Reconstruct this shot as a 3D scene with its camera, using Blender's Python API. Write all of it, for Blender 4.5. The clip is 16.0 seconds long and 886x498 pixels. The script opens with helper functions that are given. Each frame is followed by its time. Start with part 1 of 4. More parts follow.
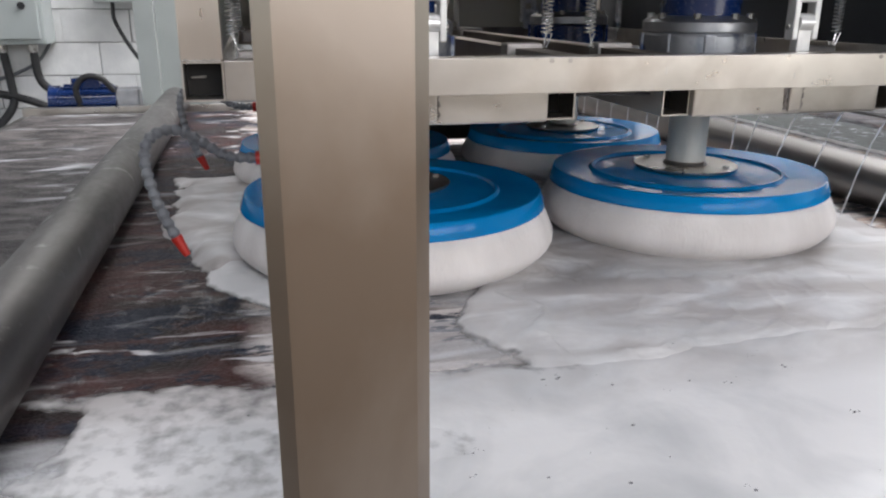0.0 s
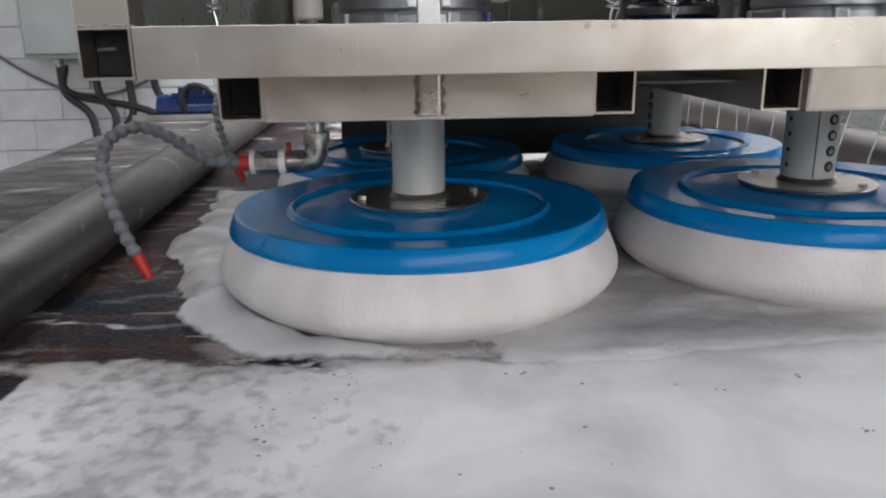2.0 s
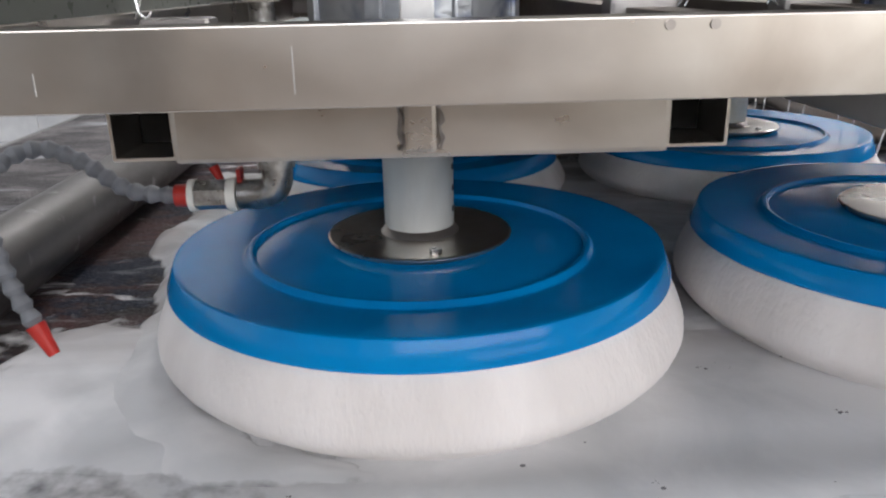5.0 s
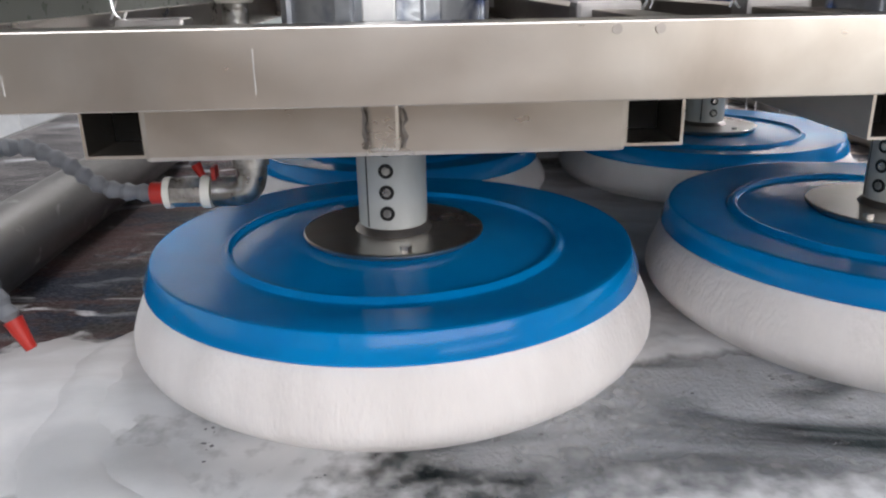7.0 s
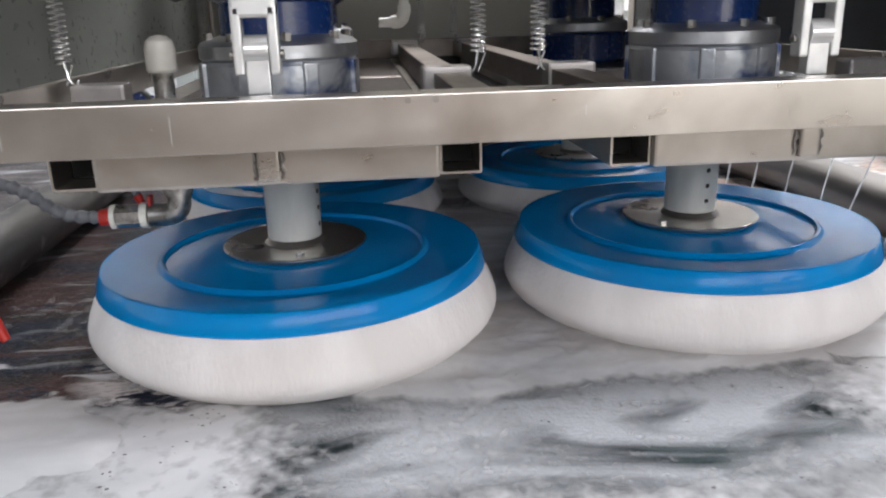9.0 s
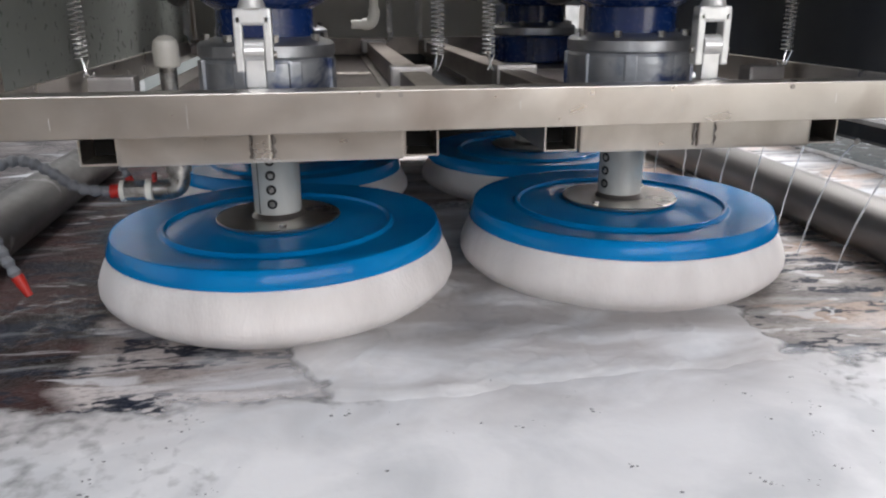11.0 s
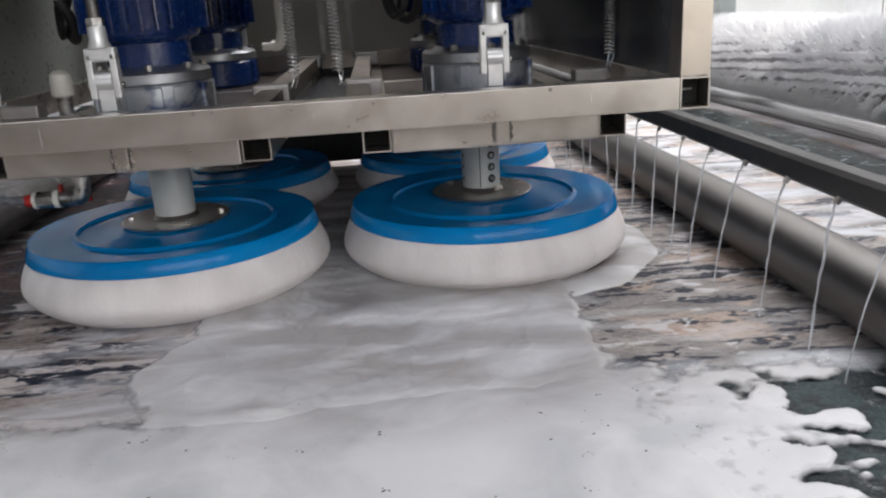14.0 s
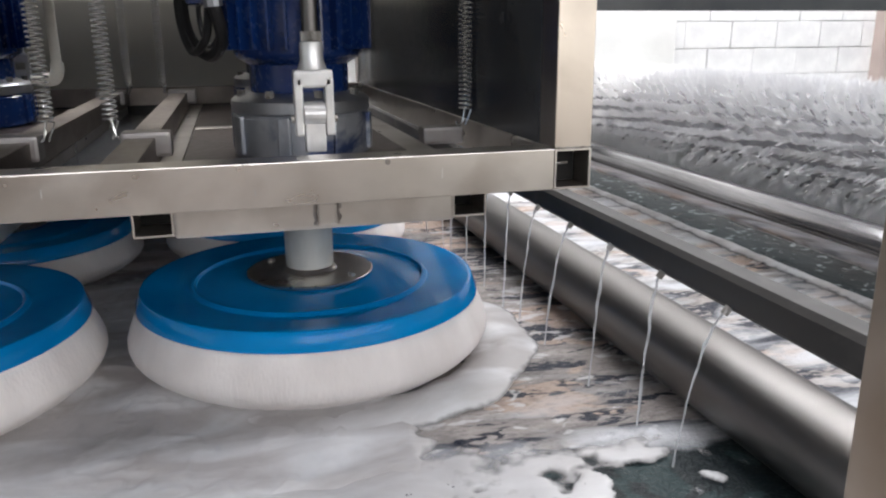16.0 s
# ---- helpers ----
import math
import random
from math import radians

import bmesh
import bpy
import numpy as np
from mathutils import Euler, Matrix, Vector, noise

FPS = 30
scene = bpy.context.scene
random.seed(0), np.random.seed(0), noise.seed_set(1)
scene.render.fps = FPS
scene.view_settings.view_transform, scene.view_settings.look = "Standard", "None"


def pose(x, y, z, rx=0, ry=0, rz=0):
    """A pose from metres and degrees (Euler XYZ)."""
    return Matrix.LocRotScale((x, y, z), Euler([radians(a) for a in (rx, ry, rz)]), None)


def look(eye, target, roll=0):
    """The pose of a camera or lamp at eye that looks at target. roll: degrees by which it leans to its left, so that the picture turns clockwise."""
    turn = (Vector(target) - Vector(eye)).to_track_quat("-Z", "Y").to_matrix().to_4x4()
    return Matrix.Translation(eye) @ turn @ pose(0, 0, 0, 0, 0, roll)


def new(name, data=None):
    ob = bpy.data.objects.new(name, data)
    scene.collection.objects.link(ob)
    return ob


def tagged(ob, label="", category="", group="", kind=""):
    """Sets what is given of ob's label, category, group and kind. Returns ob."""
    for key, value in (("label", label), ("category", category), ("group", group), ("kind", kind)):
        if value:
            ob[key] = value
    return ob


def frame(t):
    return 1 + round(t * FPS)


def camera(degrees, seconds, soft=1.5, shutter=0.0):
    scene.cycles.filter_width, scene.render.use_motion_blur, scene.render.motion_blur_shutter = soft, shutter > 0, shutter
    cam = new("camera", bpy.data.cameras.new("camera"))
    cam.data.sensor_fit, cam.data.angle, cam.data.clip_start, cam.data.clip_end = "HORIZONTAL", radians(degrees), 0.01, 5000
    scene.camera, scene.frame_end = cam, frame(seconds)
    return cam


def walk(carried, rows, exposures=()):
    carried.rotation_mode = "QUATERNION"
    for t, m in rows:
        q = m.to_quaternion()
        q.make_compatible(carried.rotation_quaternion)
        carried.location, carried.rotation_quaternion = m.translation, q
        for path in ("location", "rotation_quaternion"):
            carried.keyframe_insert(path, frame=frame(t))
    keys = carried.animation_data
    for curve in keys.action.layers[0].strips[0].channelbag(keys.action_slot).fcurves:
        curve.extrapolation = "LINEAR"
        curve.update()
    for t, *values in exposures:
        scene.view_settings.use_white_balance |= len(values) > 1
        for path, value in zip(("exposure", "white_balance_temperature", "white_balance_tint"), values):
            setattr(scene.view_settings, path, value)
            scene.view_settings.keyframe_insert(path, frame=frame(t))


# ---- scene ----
# ---- path: metres and degrees; the machine's own zero is the underside of the front beam ----
Z0 = 1.21          # height of that underside over the shop floor
BED = 0.80         # top of the carpet on the washing bed
CAM_ROWS = (
    (0.0, -0.276, -0.975, 0.143, -13.69, -17.64, -0.22),
    (0.5, -0.172, -0.979, 0.105, -10.15, -16.12, 0.27),
    (1.0, -0.107, -0.940, 0.091, -7.16, -16.53, 0.81),
    (1.5, -0.052, -0.932, 0.059, -4.77, -15.77, 1.20),
    (2.0, -0.021, -0.940, 0.051, -3.92, -15.90, 0.77),
    (2.5, -0.024, -0.962, 0.049, -3.92, -17.06, 1.50),
    (3.0, -0.020, -0.934, 0.070, -2.93, -16.25, 1.87),
    (3.5, -0.002, -0.930, 0.071, 1.53, -16.54, 0.85),
    (4.0, 0.000, -0.930, 0.073, 1.40, -17.78, 0.93),
    (4.5, 0.020, -0.962, 0.083, -1.30, -18.97, 1.43),
    (7.0, 0.062, -0.895, 0.090, -2.28, -19.22, 1.00),
    (7.5, 0.112, -0.918, 0.104, -1.94, -18.17, 1.69),
    (8.0, 0.163, -0.956, 0.119, -2.63, -18.20, 1.66),
    (8.5, 0.163, -0.987, 0.138, -4.63, -17.29, 1.75),
    (11.0, 0.143, -1.010, 0.183, -8.43, -17.81, 0.22),
    (11.5, 0.138, -1.014, 0.150, -8.33, -16.60, 1.09),
    (12.0, 0.138, -1.017, 0.209, -9.94, -18.28, 1.19),
    (12.5, 0.159, -1.046, 0.196, -11.27, -18.94, 1.52),
    (13.0, 0.305, -1.032, 0.183, -12.37, -17.82, 2.54),
    (13.5, 0.511, -1.076, 0.172, -6.43, -17.15, 3.14),
    (14.0, 0.551, -1.070, 0.213, -5.13, -17.52, 3.27),
    (14.5, 0.562, -0.961, 0.220, -11.10, -16.62, 2.09),
    (15.0, 0.557, -0.906, 0.223, -15.54, -18.07, 1.68),
    (15.5, 0.660, -0.930, 0.243, -15.48, -17.04, 1.17),
    (16.0, 0.669, -0.907, 0.222, -15.24, -15.52, 0.47),
)
HEAD_ROWS = (
    (0.00, 0.269), (0.50, 0.209), (1.00, 0.141), (1.50, 0.070), (2.00, 0.000), (2.50, -0.069),
    (3.00, -0.121), (3.50, -0.189), (4.00, -0.255), (4.50, -0.318), (5.00, -0.383), (5.35, -0.425),
    (5.60, -0.440), (5.90, -0.420), (6.40, -0.367), (7.00, -0.301), (7.50, -0.254), (8.00, -0.189),
    (8.50, -0.136), (11.00, 0.133), (11.50, 0.201), (12.00, 0.258), (12.50, 0.308), (13.00, 0.380),
    (13.50, 0.426), (14.00, 0.364), (14.50, 0.310), (15.00, 0.260), (15.50, 0.200), (16.00, 0.136),
)
cam = camera(59.97, 16.0, soft=2.2)
walk(cam, [(t, pose(x, y, z + Z0, 90 + p, r, w)) for t, x, y, z, w, p, r in CAM_ROWS],
     exposures=((0, 0.05), (0.6, -0.10), (2.0, -0.14), (3.0, -0.02), (4.5, 0.17), (7.0, 0.43), (8.6, 0.35), (11.0, 0.15), (12.0, 0.0), (12.6, -0.24), (14.5, -0.26), (15.3, -0.08), (16.0, -0.06)))

# ---- world, sun and daylight openings ----
world = bpy.data.worlds.new("world")
scene.world = world
world.use_nodes = True
wn, wl = world.node_tree.nodes, world.node_tree.links
wn.clear()
sky = wn.new("ShaderNodeTexSky")
sky.sky_type, sky.sun_disc = "NISHITA", False
sky.sun_elevation, sky.sun_rotation = radians(48), radians(200)
bg = wn.new("ShaderNodeBackground")
bg.inputs["Strength"].default_value = 0.12
wo = wn.new("ShaderNodeOutputWorld")
wl.new(sky.outputs[0], bg.inputs[0])
wl.new(bg.outputs[0], wo.inputs[0])


def lamp(name, kind, energy, m, colour=(1, 1, 1), **more):
    data = bpy.data.lights.new(name, kind)
    data.energy, data.color = energy, colour
    if kind == "AREA":
        data.shape, data.size, data.size_y = "RECTANGLE", more["size"], more["size_y"]
    else:
        data.angle = more["angle"]
    ob = new(name, data)
    ob.matrix_world = m
    return ob


sun = lamp("sun", "SUN", 2.5, look((-3, -9, 10), (0, 0, 0)), (1, 0.96, 0.9), angle=radians(0.6))
# area lamps stand in for daylight: unseen front and sides, two roof lights
lamp("front_daylight", "AREA", 262, look((2.6, -6.4, 3.45), (0.4, 0, 1.2)), (1.0, 0.957, 0.952), size=8.5, size_y=1.6)
# added low lamp that brightens the beam's right end
lamp("front_low_fill", "AREA", 40, look((5.0, -6.4, 1.42), (5.0, 0, 1.42)), (1.0, 0.97, 0.93), size=5.4, size_y=0.9)
lamp("side_daylight", "AREA", 30, look((7.3, 1.0, 2.6), (0, 1.0, 1.2)), (0.97, 0.985, 1.0), size=7, size_y=3.0)
# added fill for bluish light from the left; the opening is assumed
lamp("west_fill", "AREA", 24, look((-5.9, 0.2, 2.2), (0, 0.2, 1.0)), (0.93, 0.97, 1.0), size=4.8, size_y=2.2)
lamp("roof_daylight", "AREA", 96, look((0.3, -0.75, 4.55), (0.3, -0.75, 0)), (0.985, 0.972, 1.0), size=6, size_y=1.0)
lamp("roof_daylight_rear", "AREA", 460, look((2.8, 3.0, 4.55), (2.8, 3.0, 0)), (0.985, 0.975, 1.0), size=7, size_y=0.9)

# ---- materials ----


def material(name, colour, rough=0.5, metal=0.0, dark=None, scale=8.0, detail=6.0, stretch=(1, 1, 1), bump=0.0,
             bump_scale=60.0, rough_var=0.1, spread=(0.35, 0.65), blotch=None, coords="Object", **extra):
    """Two-tone noise colour at one scale, finer grain in bump and roughness at another."""
    m = bpy.data.materials.new(name)
    m.use_nodes = True
    n, l = m.node_tree.nodes, m.node_tree.links
    b = n["Principled BSDF"]
    tc = n.new("ShaderNodeTexCoord")
    mp = n.new("ShaderNodeMapping")
    mp.inputs["Scale"].default_value = stretch
    l.new(tc.outputs[coords], mp.inputs[0])
    t1 = n.new("ShaderNodeTexNoise")
    t1.inputs["Scale"].default_value, t1.inputs["Detail"].default_value = scale, detail
    l.new(mp.outputs[0], t1.inputs[0])
    ramp = n.new("ShaderNodeMapRange")
    ramp.inputs[1].default_value, ramp.inputs[2].default_value = spread
    l.new(t1.outputs[0], ramp.inputs[0])
    mix = n.new("ShaderNodeMix")
    mix.data_type = "RGBA"
    d = dark or tuple(c * 0.75 for c in colour)
    mix.inputs[6].default_value, mix.inputs[7].default_value = (*d, 1), (*colour, 1)
    l.new(ramp.outputs[0], mix.inputs[0])
    base = mix.outputs[2]
    if blotch:
        tone, s_scale, lo, hi, most = blotch
        t3 = n.new("ShaderNodeTexNoise")
        t3.inputs["Scale"].default_value, t3.inputs["Detail"].default_value, t3.inputs["Distortion"].default_value = s_scale, 8, 0.5
        l.new(tc.outputs[coords], t3.inputs[0])
        r3 = n.new("ShaderNodeMapRange")
        r3.inputs[1].default_value, r3.inputs[2].default_value, r3.inputs[4].default_value = lo, hi, most
        l.new(t3.outputs[0], r3.inputs[0])
        m3 = n.new("ShaderNodeMix")
        m3.data_type = "RGBA"
        m3.inputs[7].default_value = (*tone, 1)
        l.new(r3.outputs[0], m3.inputs[0])
        l.new(base, m3.inputs[6])
        base = m3.outputs[2]
    l.new(base, b.inputs["Base Color"])
    b.inputs["Metallic"].default_value = metal
    t2 = n.new("ShaderNodeTexNoise")
    t2.inputs["Scale"].default_value, t2.inputs["Detail"].default_value = bump_scale, 4
    l.new(mp.outputs[0], t2.inputs[0])
    rr = n.new("ShaderNodeMapRange")
    rr.inputs[3].default_value, rr.inputs[4].default_value = max(0.02, rough - rough_var), min(1, rough + rough_var)
    l.new(t2.outputs[0], rr.inputs[0])
    l.new(rr.outputs[0], b.inputs["Roughness"])
    if bump:
        bp = n.new("ShaderNodeBump")
        bp.inputs["Strength"].default_value, bp.inputs["Distance"].default_value = bump, 0.004
        l.new(t2.outputs[0], bp.inputs["Height"])
        l.new(bp.outputs[0], b.inputs["Normal"])
    for key, value in extra.items():
        b.inputs[key.replace("_", " ")].default_value = value
    return m


# dark clouds and brown patches stand in for reflections along the beams
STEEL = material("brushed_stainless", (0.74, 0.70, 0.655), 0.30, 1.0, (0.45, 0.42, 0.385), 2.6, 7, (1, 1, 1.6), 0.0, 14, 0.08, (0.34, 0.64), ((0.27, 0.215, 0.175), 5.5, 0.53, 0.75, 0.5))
# warmer, darker copy for uprights; its tone stands in for mirrored brown surroundings
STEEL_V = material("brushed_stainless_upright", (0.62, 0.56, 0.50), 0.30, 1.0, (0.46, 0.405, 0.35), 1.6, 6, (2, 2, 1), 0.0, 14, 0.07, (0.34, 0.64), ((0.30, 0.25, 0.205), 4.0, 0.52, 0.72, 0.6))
POLISHED = material("polished_stainless", (0.20, 0.190, 0.182), 0.40, 1.0, (0.12, 0.113, 0.108), 5, 5, (1, 0.25, 1), 0.0, 60, 0.02)
DULL = material("wet_dull_steel", (0.34, 0.33, 0.32), 0.34, 1.0, (0.2, 0.19, 0.18), 6, 6, (1, 0.3, 1), 0.1, 70, 0.1)
WETROLL = material("wet_chromed_roller", (0.34, 0.335, 0.345), 0.16, 1.0, (0.24, 0.235, 0.24), 6, 6, (1, 0.3, 1), 0.0, 60, 0.05)
CROSS = material("brown_cross_steel", (0.30, 0.265, 0.235), 0.42, 0.9, (0.16, 0.135, 0.12), 7, 7, (1, 0.4, 1), 0.1, 70, 0.1)
DECK = material("rust_stained_plate", (0.085, 0.065, 0.058), 0.40, 0.5, (0.045, 0.036, 0.033), 5, 7, (1, 1, 1), 0.1, 60, 0.1)
PIPE = material("dark_wet_pipe", (0.045, 0.042, 0.040), 0.5, 0.0, (0.020, 0.019, 0.018), 6, 7, (1, 0.3, 1), 0.0, 60, 0.04, (0.35, 0.65), ((0.11, 0.10, 0.095), 9, 0.55, 0.75, 0.7), Specular_IOR_Level=0.3)
OLDROLL = material("scuffed_roller_steel", (0.22, 0.21, 0.207), 0.40, 0.9, (0.12, 0.113, 0.110), 7, 7, (1, 0.35, 1), 0.15, 70, 0.1, (0.35, 0.65), ((0.5, 0.49, 0.48), 14, 0.62, 0.70, 0.6))
# brown tone and patches stand in for warm surroundings mirrored in the posts
POST = material("warm_tinted_post_steel", (0.53, 0.455, 0.385), 0.40, 1.0, (0.39, 0.33, 0.275), 1.4, 6, (2.5, 2.5, 1), 0.0, 30, 0.05, (0.34, 0.64), ((0.24, 0.165, 0.11), 3.4, 0.47, 0.66, 0.7))
# near-black, standing in for the shade inside tubes, holes and splits
HOLLOW_SHADE = material("hollow_shade", (0.012, 0.011, 0.010), 0.7, 0.0, (0.004, 0.004, 0.004), 20)
BLUE = material("blue_plastic", (0.0, 0.235, 0.58), 0.14, 0.0, (0.0, 0.17, 0.45), 5, 6, (1, 1, 1), 0.0, 30, 0.04, Specular_IOR_Level=0.16)
SHAFT = material("grey_cast_sleeve", (0.56, 0.57, 0.55), 0.45, 0.25, (0.42, 0.43, 0.42), 14, 6, (1, 1, 0.4), 0.15, 120, 0.1)
PLATE = material("flange_steel", (0.42, 0.385, 0.36), 0.33, 0.9, (0.24, 0.215, 0.20), 9, 6, (1, 1, 1), 0.1, 90, 0.1)
BRISTLE = material("white_bristle", (0.88, 0.835, 0.805), 0.75, 0, (0.78, 0.735, 0.705), 12, 5, (1, 1, 0.3), 0.4, 170, 0.1, Subsurface_Weight=0.15, Subsurface_Radius=(0.02, 0.02, 0.02))
BRISTLE_ROLL = material("clear_nylon_bristle", (0.93, 0.93, 0.93), 0.35, 0, (0.84, 0.84, 0.85), 12, 5, (1, 1, 1), 0.2, 100, 0.1)
MOTOR = material("blue_motor_enamel", (0.009, 0.038, 0.165), 0.26, 0, (0.004, 0.019, 0.095), 7, 6, (1, 1, 1), 0.1, 80, 0.08, Coat_Weight=0.4)
CAST = material("cast_aluminium", (0.55, 0.56, 0.58), 0.38, 0.9, (0.36, 0.37, 0.40), 12, 6, (1, 1, 1), 0.2, 110, 0.1)
WORNCAST = material("painted_worn_casting", (0.58, 0.60, 0.63), 0.34, 0.7, (0.36, 0.38, 0.42), 9, 6, (1, 1, 1), 0.2, 110, 0.1, (0.35, 0.65), ((0.012, 0.045, 0.17), 6.5, 0.55, 0.63, 0.9))
ZINC = material("zinc_spring_wire", (0.95, 0.95, 0.95), 0.20, 0.75, (0.62, 0.62, 0.61), 30)
CLEVIS = material("anodised_clevis", (0.78, 0.78, 0.77), 0.35, 0.55, (0.6, 0.6, 0.6), 20)
# on the housing side, shaded steel's dark reflection is put into this colour
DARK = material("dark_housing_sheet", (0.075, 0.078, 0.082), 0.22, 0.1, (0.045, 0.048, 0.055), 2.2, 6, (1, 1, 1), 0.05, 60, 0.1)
# paler copy for the left side sheet, standing in for brighter light there
GREYSHEET = material("grey_housing_sheet", (0.21, 0.22, 0.20), 0.30, 0.0, (0.145, 0.152, 0.138), 2.2, 6, (1, 1, 1), 0.05, 60, 0.1)
BEIGE = material("beige_back_sheet", (0.52, 0.50, 0.42), 0.5, 0.1, (0.40, 0.385, 0.33), 2, 6, (1, 1, 1), 0.05, 60, 0.1)
PVC = material("white_pvc", (0.80, 0.78, 0.72), 0.4, 0, (0.66, 0.63, 0.57), 15)
LUG = material("pale_steel_lug", (0.46, 0.44, 0.43), 0.4, 0.7, (0.30, 0.28, 0.27), 15)
HOSE = material("grey_link_hose", (0.19, 0.20, 0.215), 0.5, 0, (0.13, 0.135, 0.15), 20, 5, (1, 1, 1), 0.1, 90)
RED = material("red_plastic", (0.50, 0.025, 0.015), 0.4, 0, (0.33, 0.015, 0.01), 20)
GALV = material("galvanised_fitting", (0.56, 0.55, 0.53), 0.3, 0.9, (0.20, 0.185, 0.17), 45, 7, (1, 1, 1), 0.3, 120)
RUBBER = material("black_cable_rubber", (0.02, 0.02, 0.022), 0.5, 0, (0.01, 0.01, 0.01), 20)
BLOCK = material("white_limewashed_block", (0.84, 0.84, 0.83), 0.85, 0, (0.70, 0.70, 0.70), 7, 8, (1, 1, 1), 0.5, 45, 0.1)
MORTAR = material("grey_mortar", (0.62, 0.62, 0.61), 0.95, 0, (0.10, 0.10, 0.10), 3.0, 8, (1, 1, 1), 0.5, 60)
PLASTER = material("white_plaster", (0.80, 0.80, 0.78), 0.8, 0, (0.72, 0.72, 0.70), 3, 7, (1, 1, 1), 0.2, 50)
TAN = material("tan_wall_paint", (0.52, 0.38, 0.27), 0.8, 0, (0.38, 0.27, 0.19), 1.5, 7, (1, 1, 1), 0.2, 40)
CONCRETE = material("wet_concrete", (0.22, 0.21, 0.20), 0.5, 0, (0.12, 0.115, 0.11), 2.2, 8, (1, 1, 1), 0.3, 35, 0.2)
ROOF = material("corrugated_roof", (0.10, 0.10, 0.105), 0.5, 0.5, (0.06, 0.06, 0.06), 3)
CABINET = material("grey_cabinet_enamel", (0.42, 0.455, 0.445), 0.4, 0, (0.36, 0.39, 0.38), 3)
YARD = material("yard_gravel", (0.36, 0.34, 0.30), 0.9, 0, (0.25, 0.23, 0.2), 3, 8, (1, 1, 1), 0.4, 20)
WATER = bpy.data.materials.new("water_jet")
WATER.use_nodes = True
wb = WATER.node_tree.nodes["Principled BSDF"]
wb.inputs["Base Color"].default_value = (0.95, 0.97, 1, 1)
wb.inputs["Transmission Weight"].default_value, wb.inputs["Roughness"].default_value, wb.inputs["IOR"].default_value = 0.55, 0.08, 1.33


def foam_material():
    m = bpy.data.materials.new("soap_foam")
    m.use_nodes = True
    n, l = m.node_tree.nodes, m.node_tree.links
    b = n["Principled BSDF"]
    tc = n.new("ShaderNodeTexCoord")
    big = n.new("ShaderNodeTexNoise")
    big.inputs["Scale"].default_value, big.inputs["Detail"].default_value, big.inputs["Distortion"].default_value = 5, 6, 0.6
    l.new(tc.outputs["Object"], big.inputs[0])
    r = n.new("ShaderNodeMapRange")
    r.inputs[1].default_value, r.inputs[2].default_value = 0.36, 0.6
    l.new(big.outputs[0], r.inputs[0])
    mix = n.new("ShaderNodeMix")
    mix.data_type = "RGBA"
    mix.inputs[6].default_value, mix.inputs[7].default_value = (0.58, 0.59, 0.60, 1), (0.77, 0.77, 0.775, 1)
    l.new(r.outputs[0], mix.inputs[0])
    sep = n.new("ShaderNodeSeparateXYZ")
    l.new(tc.outputs["Object"], sep.inputs[0])
    mp = n.new("ShaderNodeMapping")
    mp.inputs["Scale"].default_value = (1.1, 2.4, 1)
    l.new(tc.outputs["Object"], mp.inputs[0])
    st = n.new("ShaderNodeTexNoise")
    st.inputs["Scale"].default_value, st.inputs["Detail"].default_value, st.inputs["Distortion"].default_value = 3.6, 6, 0.9
    l.new(mp.outputs[0], st.inputs[0])
    worn = n.new("ShaderNodeMapRange")
    worn.inputs[1].default_value, worn.inputs[2].default_value = 0.32, 0.60
    l.new(st.outputs[0], worn.inputs[0])
    zone = n.new("ShaderNodeMapRange")
    zone.inputs[1].default_value, zone.inputs[2].default_value, zone.inputs[4].default_value = -0.10, 0.12, 0.85
    l.new(sep.outputs[1], zone.inputs[0])
    both = n.new("ShaderNodeMath")
    both.operation = "MULTIPLY"
    l.new(worn.outputs[0], both.inputs[0])
    l.new(zone.outputs[0], both.inputs[1])
    dirt = n.new("ShaderNodeMix")
    dirt.data_type = "RGBA"
    dirt.inputs[7].default_value = (0.37, 0.345, 0.335, 1)
    l.new(both.outputs[0], dirt.inputs[0])
    l.new(mix.outputs[2], dirt.inputs[6])
    l.new(dirt.outputs[2], b.inputs["Base Color"])
    lace = n.new("ShaderNodeTexNoise")
    lace.inputs["Scale"].default_value, lace.inputs["Detail"].default_value = 38, 7
    l.new(tc.outputs["Object"], lace.inputs[0])
    lr = n.new("ShaderNodeMapRange")
    lr.inputs[3].default_value, lr.inputs[4].default_value = -0.0044, 0.0044
    l.new(lace.outputs[0], lr.inputs[0])
    lift = n.new("ShaderNodeMath")
    lift.operation = "ADD"
    l.new(sep.outputs[2], lift.inputs[0])
    l.new(lr.outputs[0], lift.inputs[1])
    veil = n.new("ShaderNodeMapRange")
    veil.inputs[1].default_value, veil.inputs[2].default_value = 0.0002, 0.0058
    l.new(lift.outputs[0], veil.inputs[0])
    l.new(veil.outputs[0], b.inputs["Alpha"])
    b.inputs["Roughness"].default_value = 0.42
    b.inputs["Subsurface Weight"].default_value = 0.2
    b.inputs["Subsurface Radius"].default_value = (0.02, 0.02, 0.02)
    fine = n.new("ShaderNodeTexNoise")
    fine.inputs["Scale"].default_value, fine.inputs["Detail"].default_value = 45, 6
    l.new(tc.outputs["Object"], fine.inputs[0])
    bp = n.new("ShaderNodeBump")
    bp.inputs["Strength"].default_value, bp.inputs["Distance"].default_value = 0.18, 0.005
    l.new(fine.outputs[0], bp.inputs["Height"])
    l.new(bp.outputs[0], b.inputs["Normal"])
    return m


FOAM = foam_material()


